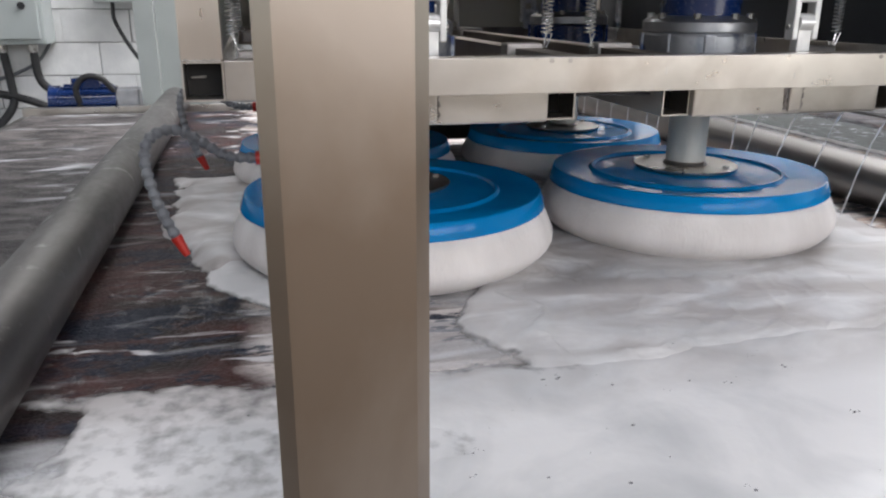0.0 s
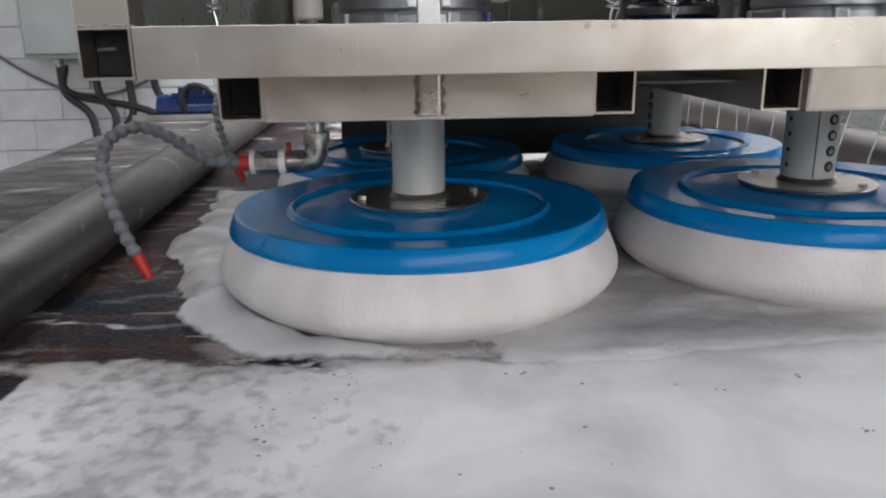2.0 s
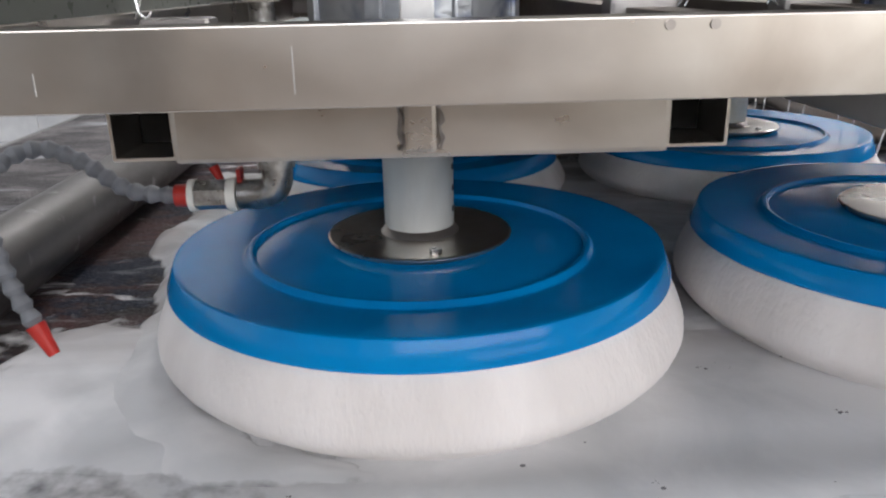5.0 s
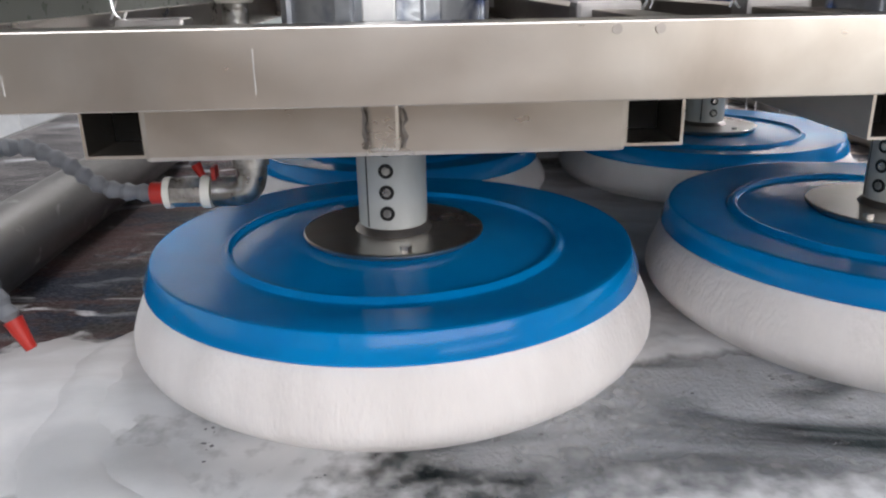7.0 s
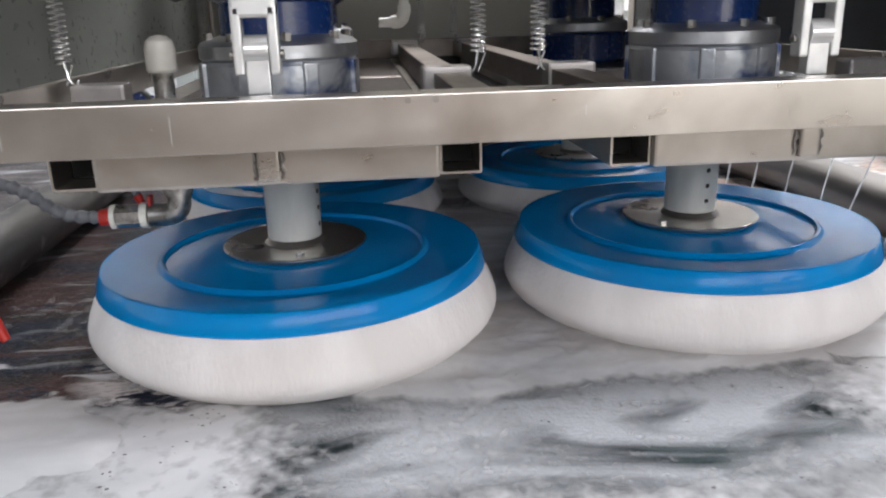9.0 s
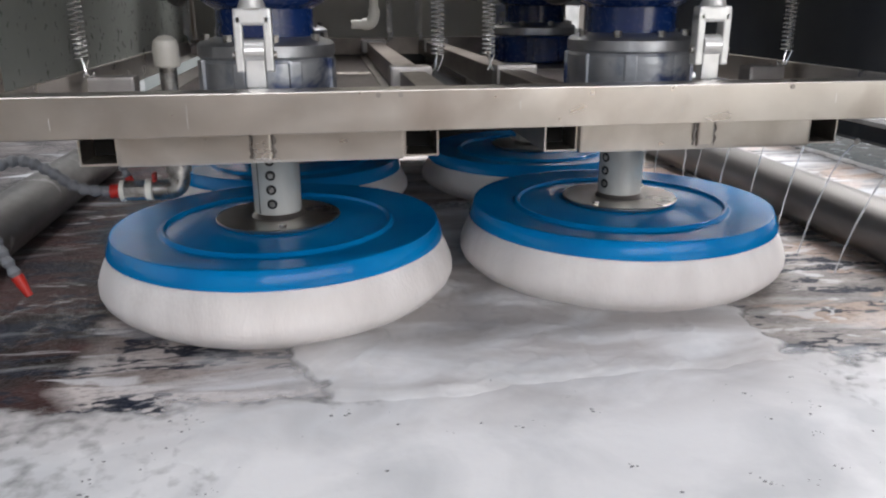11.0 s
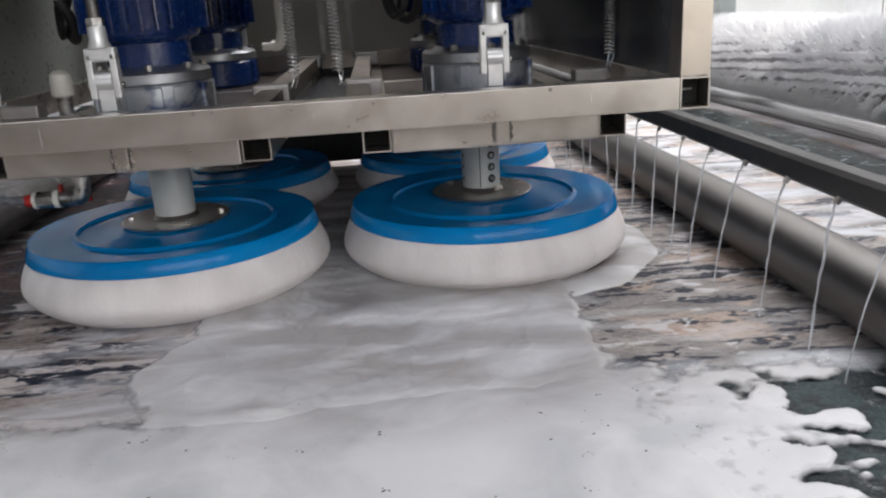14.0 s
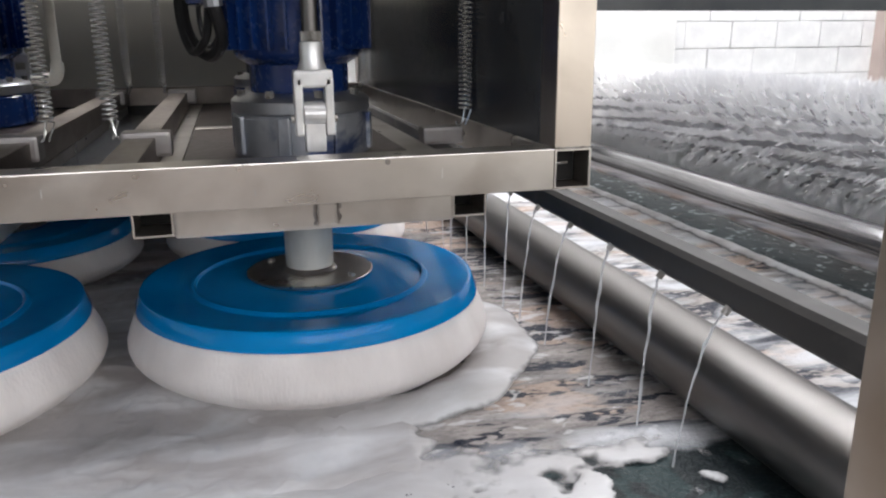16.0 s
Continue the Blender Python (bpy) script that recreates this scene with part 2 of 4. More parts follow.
def carpet_material():
    """Soaked rug: plum-brown border, grey-brown field, beige and black streaks, teal flowers, and a thin film of suds."""
    m = bpy.data.materials.new("soaked_patterned_rug")
    m.use_nodes = True
    n, l = m.node_tree.nodes, m.node_tree.links
    b = n["Principled BSDF"]
    tc = n.new("ShaderNodeTexCoord")
    sep = n.new("ShaderNodeSeparateXYZ")
    l.new(tc.outputs["Object"], sep.inputs[0])

    def noise_tex(scale, stretch=(1, 1, 1), detail=6, dist=0.0):
        mp = n.new("ShaderNodeMapping")
        mp.inputs["Scale"].default_value = stretch
        l.new(tc.outputs["Object"], mp.inputs[0])
        t = n.new("ShaderNodeTexNoise")
        t.inputs["Scale"].default_value, t.inputs["Detail"].default_value, t.inputs["Distortion"].default_value = scale, detail, dist
        l.new(mp.outputs[0], t.inputs[0])
        return t.outputs[0]

    def ramp(value, a, c, lo=0.0, hi=1.0):
        r = n.new("ShaderNodeMapRange")
        for k, v in zip((1, 2, 3, 4), (a, c, lo, hi)):
            r.inputs[k].default_value = v
        l.new(value, r.inputs[0])
        return r.outputs[0]

    def math_node(op, a, c):
        q = n.new("ShaderNodeMath")
        q.operation = op
        for k, v in enumerate((a, c)):
            if isinstance(v, float):
                q.inputs[k].default_value = v
            else:
                l.new(v, q.inputs[k])
        return q.outputs[0]

    def mixed(fac, a, c):
        q = n.new("ShaderNodeMix")
        q.data_type = "RGBA"
        l.new(fac, q.inputs[0])
        for k, v in ((6, a), (7, c)):
            if isinstance(v, tuple):
                q.inputs[k].default_value = (*v, 1)
            else:
                l.new(v, q.inputs[k])
        return q.outputs[2]

    wob = math_node("ADD", sep.outputs[0], ramp(noise_tex(3.5), 0, 1, -0.13, 0.13))
    streak = noise_tex(5.6, (0.9, 2.8, 1), 6, 0.7)
    speck = noise_tex(48, (0.8, 1.6, 1), 5, 0.4)
    blot = noise_tex(7, (0.9, 2.0, 1), 9, 0.5)
    grain = noise_tex(75, (0.7, 1.5, 1), 4)
    band = noise_tex(1.0, (2.2, 15.0, 1), 5, 0.25)
    field = mixed(ramp(blot, 0.38, 0.62), (0.20, 0.165, 0.15), (0.33, 0.285, 0.265))
    field = mixed(ramp(band, 0.50, 0.545, 0, 0.9), field, (0.56, 0.51, 0.49))
    right = mixed(ramp(blot, 0.38, 0.6), (0.19, 0.175, 0.165), (0.40, 0.36, 0.335))
    peach = noise_tex(4.6, (1, 1.8, 1), 7, 0.5)
    right = mixed(ramp(peach, 0.52, 0.56, 0, 0.75), right, (0.50, 0.37, 0.29))
    border = mixed(ramp(blot, 0.42, 0.66), (0.013, 0.008, 0.008), (0.070, 0.028, 0.026))
    col = mixed(ramp(wob, -0.33, -0.29), border, field)
    col = mixed(ramp(wob, -0.62, -0.78), col, mixed(ramp(blot, 0.42, 0.60), (0.035, 0.032, 0.034), (0.12, 0.11, 0.11)))
    col = mixed(ramp(wob, 0.75, 0.95), col, right)
    col = mixed(ramp(grain, 0.35, 0.5, 0.35, 0), col, (0.05, 0.045, 0.045))
    side = math_node("MAXIMUM", ramp(wob, 0.70, 0.9), math_node("MULTIPLY", ramp(wob, 0.14, 0.04), ramp(wob, -0.75, -0.55)))
    dark_mark = math_node("MAXIMUM", math_node("MULTIPLY", ramp(streak, 0.515, 0.545), ramp(speck, 0.45, 0.51)), ramp(streak, 0.59, 0.615))
    col = mixed(math_node("MULTIPLY", dark_mark, side), col, (0.010, 0.014, 0.028))
    clump = noise_tex(13, (0.9, 1.9, 1), 10, 0.5)
    col = mixed(math_node("MULTIPLY", ramp(clump, 0.585, 0.63, 0, 0.85), ramp(wob, 0.72, 0.95)), col, (0.64, 0.63, 0.63))
    thread = noise_tex(8, (0.9, 2.6, 1), 10, 0.6)
    col = mixed(math_node("MULTIPLY", ramp(math_node("ADD", thread, ramp(wob, -0.38, -0.28, -0.035, 0.04)), 0.585, 0.65, 0, 0.85), math_node("MULTIPLY", ramp(wob, 0.1, -0.2), ramp(wob, -0.75, -0.6))), col, (0.60, 0.59, 0.60))
    # dark teal flowered strip along the front of the rug
    teal = noise_tex(6.5, (1, 1.4, 1), 6, 1.6)
    tcol = mixed(ramp(teal, 0.55, 0.60), (0.003, 0.010, 0.013), (0.018, 0.040, 0.042))
    yw = math_node("ADD", sep.outputs[1], ramp(noise_tex(7), 0, 1, -0.05, 0.05))
    col = mixed(math_node("MULTIPLY", ramp(yw, 0.10, 0.07), ramp(wob, -0.2, 0.0)), col, tcol)
    # suds left in the pile
    film = noise_tex(3.4, (0.8, 2.4, 1), 10, 0.8)
    # suds fade towards the back, standing in for shade under the carriage
    mid = math_node("MULTIPLY", math_node("MULTIPLY", ramp(sep.outputs[0], -0.3, 0.2), ramp(sep.outputs[0], 1.15, 0.75)), ramp(sep.outputs[1], 1.5, 1.1, 0.3, 1.0))
    level = math_node("ADD", film, math_node("ADD", ramp(mid, 0, 1, -0.06, 0.16), ramp(sep.outputs[0], 1.45, 1.6, 0, 0.16)))
    level = math_node("ADD", level, math_node("MULTIPLY", ramp(yw, 0.09, 0.05, 0, 0.02), ramp(sep.outputs[0], 1.0, 0.8)))
    level = math_node("ADD", level, math_node("MULTIPLY", ramp(yw, 0.09, 0.05), ramp(sep.outputs[0], 0.0, -0.2, 0, 0.09)))
    level = math_node("ADD", level, math_node("MULTIPLY", ramp(yw, 0.06, 0.03, 0, -0.13), ramp(sep.outputs[0], 1.05, 1.2)))
    line = math_node("MULTIPLY", math_node("MULTIPLY", ramp(yw, 0.02, 0.09), ramp(yw, 0.17, 0.10)), ramp(sep.outputs[0], 0.85, 1.0))
    level = math_node("ADD", level, math_node("MULTIPLY", line, 0.13))
    col = mixed(ramp(level, 0.52, 0.72, 0, 0.85), col, (0.62, 0.635, 0.66))
    l.new(col, b.inputs["Base Color"])
    pile = noise_tex(150, (1, 1, 1), 3)
    l.new(ramp(pile, 0.2, 0.8, 0.3, 0.75), b.inputs["Roughness"])
    b.inputs["Specular IOR Level"].default_value = 0.3
    bp = n.new("ShaderNodeBump")
    bp.inputs["Strength"].default_value, bp.inputs["Distance"].default_value = 0.6, 0.006
    l.new(pile, bp.inputs["Height"])
    l.new(bp.outputs[0], b.inputs["Normal"])
    return m


RUG = carpet_material()

# ---- mesh helpers ----


def mesh_of(name, bm, mat, smooth=False):
    me = bpy.data.meshes.new(name)
    bmesh.ops.recalc_face_normals(bm, faces=bm.faces)
    if smooth:
        for f in bm.faces:
            f.smooth = True
        for e in bm.edges:
            if len(e.link_faces) == 2 and e.calc_face_angle(0) > 0.6:
                e.smooth = False
    bm.to_mesh(me)
    bm.free()
    me.materials.append(mat)
    return me


def part(name, bm, mat, parent, label="", smooth=False, at=(0, 0, 0)):
    ob = new(name, mesh_of(name, bm, mat, smooth))
    ob.parent = parent
    ob.location = at
    return tagged(ob, label)


def thing(name, bm, mat, label, category, kind="", group="", smooth=False, at=(0, 0, 0)):
    ob = new(name, mesh_of(name, bm, mat, smooth))
    ob.location = at
    return tagged(ob, label, category, group, kind)


def empty(name, label, category, at=(0, 0, 0), group="", kind=""):
    ob = new(name)
    ob.location = at
    return tagged(ob, label, category, group, kind)


def add_box(bm, x0, x1, y0, y1, z0, z1, bevel=0.0):
    r = bmesh.ops.create_cube(bm, size=1)
    vs = r["verts"]
    for v in vs:
        v.co = Vector(((x0 + x1) / 2 + v.co.x * (x1 - x0), (y0 + y1) / 2 + v.co.y * (y1 - y0), (z0 + z1) / 2 + v.co.z * (z1 - z0)))
    if bevel:
        es = list({e for v in vs for e in v.link_edges})
        bmesh.ops.bevel(bm, geom=es, offset=bevel, segments=2, profile=0.6, affect="EDGES")
    return bm


def box(*a, bevel=0.0):
    return add_box(bmesh.new(), *a, bevel=bevel)


def lathe(profile, seg=96, wobble=None):
    """Turn (radius, height) pairs about z."""
    bm = bmesh.new()
    rings = []
    for k, (r, z) in enumerate(profile):
        ring = []
        for s in range(seg):
            a = 2 * math.pi * s / seg
            q = r * (1 + (wobble(s, k) if wobble else 0))
            ring.append(bm.verts.new((q * math.cos(a), q * math.sin(a), z)))
        rings.append(ring)
    for a, b in zip(rings, rings[1:]):
        for s in range(seg):
            bm.faces.new((a[s], a[(s + 1) % seg], b[(s + 1) % seg], b[s]))
    for ring in (rings[0], rings[-1]):
        if profile[rings.index(ring)][0] > 0.0005:
            bm.faces.new(ring)
    return bm


def add_cyl(bm, p, q, r, seg=20, r2=None):
    p, q = Vector(p), Vector(q)
    d = q - p
    m = Matrix.Translation((p + q) / 2) @ d.to_track_quat("Z", "Y").to_matrix().to_4x4()
    bmesh.ops.create_cone(bm, cap_ends=True, segments=seg, radius1=r, radius2=r if r2 is None else r2, depth=d.length, matrix=m)
    return bm


def cyl(p, q, r, seg=20, r2=None):
    return add_cyl(bmesh.new(), p, q, r, seg, r2)


def hollow(a0, a1, b0, b1, y0, y1, wall=0.003, axis="Y", bevel=0.0010):
    """Open-ended square tube. a and b are the two cross axes (x and z along Y; y and z along X; x and y along Z)."""
    bm = bmesh.new()

    def ring(i, c):
        x0, x1, z0, z1, k = a0 + i, a1 - i, b0 + i, b1 - i, max(bevel - i * 0.6, 0.001)
        pts = [(x0 + k, z0), (x1 - k, z0), (x1, z0 + k), (x1, z1 - k), (x1 - k, z1), (x0 + k, z1), (x0, z1 - k), (x0, z0 + k)]
        out = []
        for a, b in pts:
            co = {"Y": (a, c, b), "X": (c, a, b), "Z": (a, b, c)}[axis]
            out.append(bm.verts.new(co))
        return out
    o0, o1, i0, i1 = ring(0, y0), ring(0, y1), ring(wall, y0), ring(wall, y1)
    for p, q in ((o0, o1), (o1, i1), (i1, i0), (i0, o0)):
        for s in range(8):
            bm.faces.new((p[s], p[(s + 1) % 8], q[(s + 1) % 8], q[s]))
    return bm


def pipe(points, r, seg=12, close=True):
    """Round bar through points."""
    bm = bmesh.new()
    pts = [Vector(p) for p in points]
    rings, up = [], Vector((0, 0, 1))
    side = None
    for k, p in enumerate(pts):
        d = (pts[min(k + 1, len(pts) - 1)] - pts[max(k - 1, 0)]).normalized()
        if side is None:
            side = d.cross(up if abs(d.z) < 0.9 else Vector((1, 0, 0))).normalized()
        side = (side - d * side.dot(d)).normalized()
        up2 = d.cross(side)
        rr = r[k] if isinstance(r, (list, tuple)) else r
        rings.append([bm.verts.new(p + (side * math.cos(2 * math.pi * s / seg) + up2 * math.sin(2 * math.pi * s / seg)) * rr) for s in range(seg)])
    for a, b in zip(rings, rings[1:]):
        for s in range(seg):
            bm.faces.new((a[s], a[(s + 1) % seg], b[(s + 1) % seg], b[s]))
    bm.faces.new(rings[0])
    bm.faces.new(rings[-1])
    return bm


def smooth_path(points, steps=8):
    """Catmull-Rom through points."""
    p = [Vector(q) for q in points]
    p = [2 * p[0] - p[1], *p, 2 * p[-1] - p[-2]]
    out = []
    for a, b, c, d in zip(p, p[1:], p[2:], p[3:]):
        for s in range(steps):
            t = s / steps
            out.append(0.5 * (2 * b + (c - a) * t + (2 * a - 5 * b + 4 * c - d) * t * t + (3 * b - a - 3 * c + d) * t ** 3))
    return out + [p[-2]]


def spring(x, y, z0, z1, r, wire, turns):
    pts = [(x, y, z0)]
    n = turns * 12
    for s in range(n + 1):
        a = 2 * math.pi * s / 12
        pts.append((x + r * math.cos(a), y + r * math.sin(a), z0 + 0.03 + (z1 - z0 - 0.03) * s / n))
    return pipe(pts, wire, 6)


# ---- shop: floor, walls, roof ----
WALL_Y = 4.4
thing("ground", box(-60, 60, -70, 60, -0.30, -0.06), YARD, "pale gravel yard outside the shop", "ground", "structure")
thing("floor", box(-6, 8, -6.6, 4.6, -0.06, 0.0), CONCRETE, "wet grey concrete workshop floor", "floor", "structure")
wall_north = thing("wall_north", box(-6, 8, WALL_Y + 0.012, WALL_Y + 0.2, 0, 4.8), MORTAR, "whitewashed concrete block wall with open joints", "wall", "structure")
thing("wall_west", add_box(add_box(add_box(box(-6.2, -6, -6.6, -2.3, 0, 4.8), -6.2, -6, 2.7, 4.6, 0, 4.8), -6.2, -6, -2.3, 2.7, 0, 1.0), -6.2, -6, -2.3, 2.7, 3.4, 4.8), PLASTER, "white workshop side wall with an assumed, unseen opening", "wall", "structure")
wall_east = thing("wall_east", add_box(add_box(box(8, 8.2, -6.6, -2.7, 0, 4.8), 8, 8.2, 4.2, 4.6, 0, 4.8), 8, 8.2, -2.7, 4.2, 0, 0.9), PLASTER, "white workshop side wall with a wide opening", "wall", "structure")
add = add_box(bmesh.new(), 8, 8.2, -2.7, 4.2, 4.1, 4.8)
thing("wall_east_lintel", add, PLASTER, "white lintel over the wide side opening", "wall", "structure")
# unseen wall, added so the steel mirrors tan below the front lamp
thing("wall_south", add_box(box(-6, 2.2, -6.8, -6.6, 0, 1.85), 2.2, 8, -6.8, -6.6, 0, 0.9), TAN, "unseen low tan wall added under the opening for steel to reflect", "wall", "structure")
thing("wall_south_lintel", box(-6, 8, -6.8, -6.6, 4.3, 4.8), PLASTER, "white lintel over the open shop front", "wall", "structure")
roof = bmesh.new()
for x0, x1, y0, y1 in ((-6, 8, -6.8, -1.3), (-6, -2.8, -1.3, -0.2), (3.4, 8, -1.3, -0.2), (-6, 8, -0.2, 2.5), (-6, -0.8, 2.5, 3.5), (6.4, 8, 2.5, 3.5), (-6, 8, 3.5, 4.6)):
    add_box(roof, x0, x1, y0, y1, 4.8, 4.9)
thing("ceiling", roof, ROOF, "dark corrugated shed roof with open roof lights", "ceiling", "structure")

# ---- washing bed: frame, rug, rollers, posts ----
bed = empty("washing_bed", "stainless steel washing bed of a carpet machine", "machine bed", (0, 0, 0))
part("trough", box(-1.45, 2.9, -0.60, 3.45, BED - 0.16, BED - 0.012), DULL, bed, "wet steel trough")
for x in (-1.35, 0.7, 2.75):
    for y in (-0.5, 3.3):
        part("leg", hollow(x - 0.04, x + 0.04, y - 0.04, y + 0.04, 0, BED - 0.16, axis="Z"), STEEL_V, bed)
part("edge_rail", box(-1.45, 2.9, 3.45, 3.49, BED - 0.16, BED + 0.03, bevel=0.004), STEEL, bed)


def post(x):
    p = empty("frame_post", "brushed stainless square machine post beside the bed", "post", (x, 0, 0), "machine posts")
    part("upright", hollow(0, 0.067, -0.680, -0.609, 0, 2.6, 0.003, "Z", 0.007), POST, p)
    part("foot_plate", box(-0.04, 0.106, -0.737, -0.563, 0, 0.012, bevel=0.003), DULL, p)
    return p


post(-0.275)
post(0.968)


def grid_sheet(x0, x1, y0, y1, nx, ny, height):
    xs, ys = np.linspace(x0, x1, nx), np.linspace(y0, y1, ny)
    verts = [(x, y, height(x, y)) for y in ys for x in xs]
    faces = [(j * nx + i, j * nx + i + 1, (j + 1) * nx + i + 1, (j + 1) * nx + i) for j in range(ny - 1) for i in range(nx - 1)]
    me = bpy.data.meshes.new("sheet")
    me.from_pydata(verts, [], faces)
    me.polygons.foreach_set("use_smooth", [True] * len(faces))
    return me


def rug_height(x, y):
    return BED - 0.002 + 0.002 * noise.noise((x * 5, y * 9, 0.3)) + 0.001 * noise.noise((x * 30, y * 30, 4))


me = grid_sheet(-1.40, 2.10, -0.58, 3.40, 240, 240, rug_height)
me.materials.append(RUG)
tagged(new("rug", me), "soaked patterned rug lying on the washing bed", "rug")


def clamp(v):
    return max(0.0, min(1.0, v))


def soft(v):
    v = clamp(v)
    return (v * v * (3 - 2 * v)) * 2 - 1


def wash_out(x, y):
    """Hollow that the brushes rub into the front foam."""
    n = noise.fractal((x * 4.3, y * 6.0, 3.3), 1.0, 2.0, 5)
    return min(soft((x + 0.10 + 0.12 * n) / 0.20), soft((0.92 - x + 0.10 * n) / 0.16), soft((y + 0.32 + 0.10 * n) / 0.16))


def foam_height(x, y):
    n1 = noise.fractal((x * 3.1, y * 3.4, 1.7), 1.0, 2.0, 5)
    n2 = noise.fractal((x * 9, y * 10, 7.1), 1.0, 2.0, 4)
    n3 = noise.fractal((x * 24, y * 24, 4.4), 1.0, 2.0, 3)
    wx, wy = x + 0.05 * noise.noise((x * 6, y * 6, 8.8)), y + 0.05 * noise.noise((x * 6, y * 6, 18.8))
    swirl = noise.fractal((wx * 6.5, wy * 10, 2.6), 1.0, 2.0, 3)
    edge = 0.105 + 0.06 * clamp((-0.15 - x) / 0.25) + 0.03 * noise.noise((x * 4, 2.2, 0)) + 0.014 * noise.noise((x * 19, 5.2, 0)) + 0.012 * n3
    front = soft((edge - y) / 0.08)
    left = soft((x + 0.62 + 0.06 * n1 + 0.10 * n2 + 0.04 * n3 + 0.5 * max(0.0, -y - 0.02)) / 0.12)
    right = soft((1.14 - x + 0.40 * max(0, -y - 0.08) + 0.12 * n1 + 0.05 * n3 + 0.30 * swirl) / 0.08)
    bank = min(front, left, right, -0.62 * wash_out(x, y))
    isle = noise.fractal((x * 10, y * 13, 9.9), 1.0, 2.0, 3)
    bank = max(bank, min(soft((isle - 0.10) / 0.12), soft((0.05 - y) / 0.05), soft((1.36 - x) / 0.06), soft((x - 1.0) / 0.05)))
    # pool of suds carried in behind the brushes
    bulge = 0.05 * math.exp(-((y - 0.26) / 0.10) ** 2)
    # its far end is cut short in place of shade between the rear brushes
    pool = min(soft((x - 0.105 + bulge - 0.05 * n1 - 0.025 * n2) / 0.05), soft((0.945 - x + 0.07 * n1 + 0.03 * n2 + 0.012 * n3) / 0.06), soft((1.35 - y) / 0.3), soft((y - 0.0 + 0.04 * n1) / 0.10))
    h = max(bank, pool)
    if pool > 0:
        r = 1 - abs(noise.fractal((x * 3.6 + 0.5 * n1, y * 2.2 + 0.4 * n2, 55.0), 1.0, 2.0, 3))
        h += pool * 0.8 * clamp((r - 0.84) / 0.16) ** 2
        h += pool * (1.4 * max(0.0, noise.fractal((x * 7 + 0.8 * n1, y * 6, 31.0), 1.0, 2.0, 4)) - 0.15)
    return 0.0032 + 0.0042 * h + 0.0016 * n1 + 0.0008 * n2 + 0.0004 * n3 + 0.0035 * max(0.0, pool)


me = grid_sheet(-0.75, 1.6, -0.58, 1.7, 480, 480, foam_height)
me.materials.append(FOAM)
bank = new("foam_bank", me)
bank.location.z = BED
tagged(bank, "white soap foam spread over the near part of the rug", "foam", kind="stuff")

# loose foam over the hollow: it soaks away while the brushes stand there and wells up again


def drift_height(x, y):
    n1 = noise.fractal((x * 3.1, y * 3.4, 11.7), 1.0, 2.0, 5)
    n2 = noise.fractal((x * 10, y * 12, 17.1), 1.0, 2.0, 4)
    h = min(soft((x + 0.16 + 0.10 * n1 + 0.03 * n2) / 0.12), soft((0.98 - x + 0.10 * n1) / 0.12), soft((y + 0.40 + 0.05 * n1) / 0.12), soft((0.15 - y + 0.03 * n1 + 0.016 * n2) / 0.12))
    return 0.0036 + 0.0056 * h + 0.0020 * n1 + 0.0010 * n2


me = grid_sheet(-0.30, 1.06, -0.57, 0.24, 200, 130, drift_height)
me.materials.append(FOAM)
drift = new("foam_drift", me)
drift.location.z = BED
tagged(drift, "loose white foam drifting over the front of the rug", "foam", kind="stuff")


def heap_height(x, y):
    n1 = noise.fractal((x * 4.1, y * 4.4, 21.7), 1.0, 2.0, 5)
    n2 = noise.fractal((x * 12, y * 12, 27.1), 1.0, 2.0, 4)
    h = min(soft((x + 0.59 + 0.05 * n1 + 0.03 * n2) / 0.08), soft((-0.14 - x + 0.08 * n1) / 0.16), soft((y + 0.30) / 0.10), soft((0.24 - y + 0.07 * n1 + 0.02 * n2) / 0.12))
    return 0.0040 + 0.0085 * h + 0.0040 * n1 + 0.0016 * n2


me = grid_sheet(-0.68, -0.02, -0.34, 0.36, 110, 120, heap_height)
me.materials.append(FOAM)
heap = new("foam_heap", me)
heap.location.z = BED
tagged(heap, "loose heap of white foam beside the dull roller", "foam", kind="stuff")



def side_height(x, y):
    n1 = noise.fractal((x * 3.3, y * 3.0, 41.7), 1.0, 2.0, 5)
    n2 = noise.fractal((x * 11, y * 10, 47.1), 1.0, 2.0, 4)
    h = min(soft((x - 0.80 + 0.06 * n1) / 0.10), soft((1.36 - x + 0.05 * n1 + 0.03 * n2) / 0.08), soft((y - 0.02 + 0.04 * n1) / 0.10), soft((1.45 - y + 0.10 * n1) / 0.3))
    return 0.0040 + 0.0060 * h + 0.0022 * n1 + 0.0012 * n2


me = grid_sheet(0.72, 1.42, -0.06, 1.55, 120, 190, side_height)
me.materials.append(FOAM)
side_foam = new("foam_sheet", me)
side_foam.location.z = BED
tagged(side_foam, "thin sheet of white foam beside the shiny roller", "foam", kind="stuff")

# dark bubbles on the foam
bub = bmesh.new()
rnd = random.Random(4)
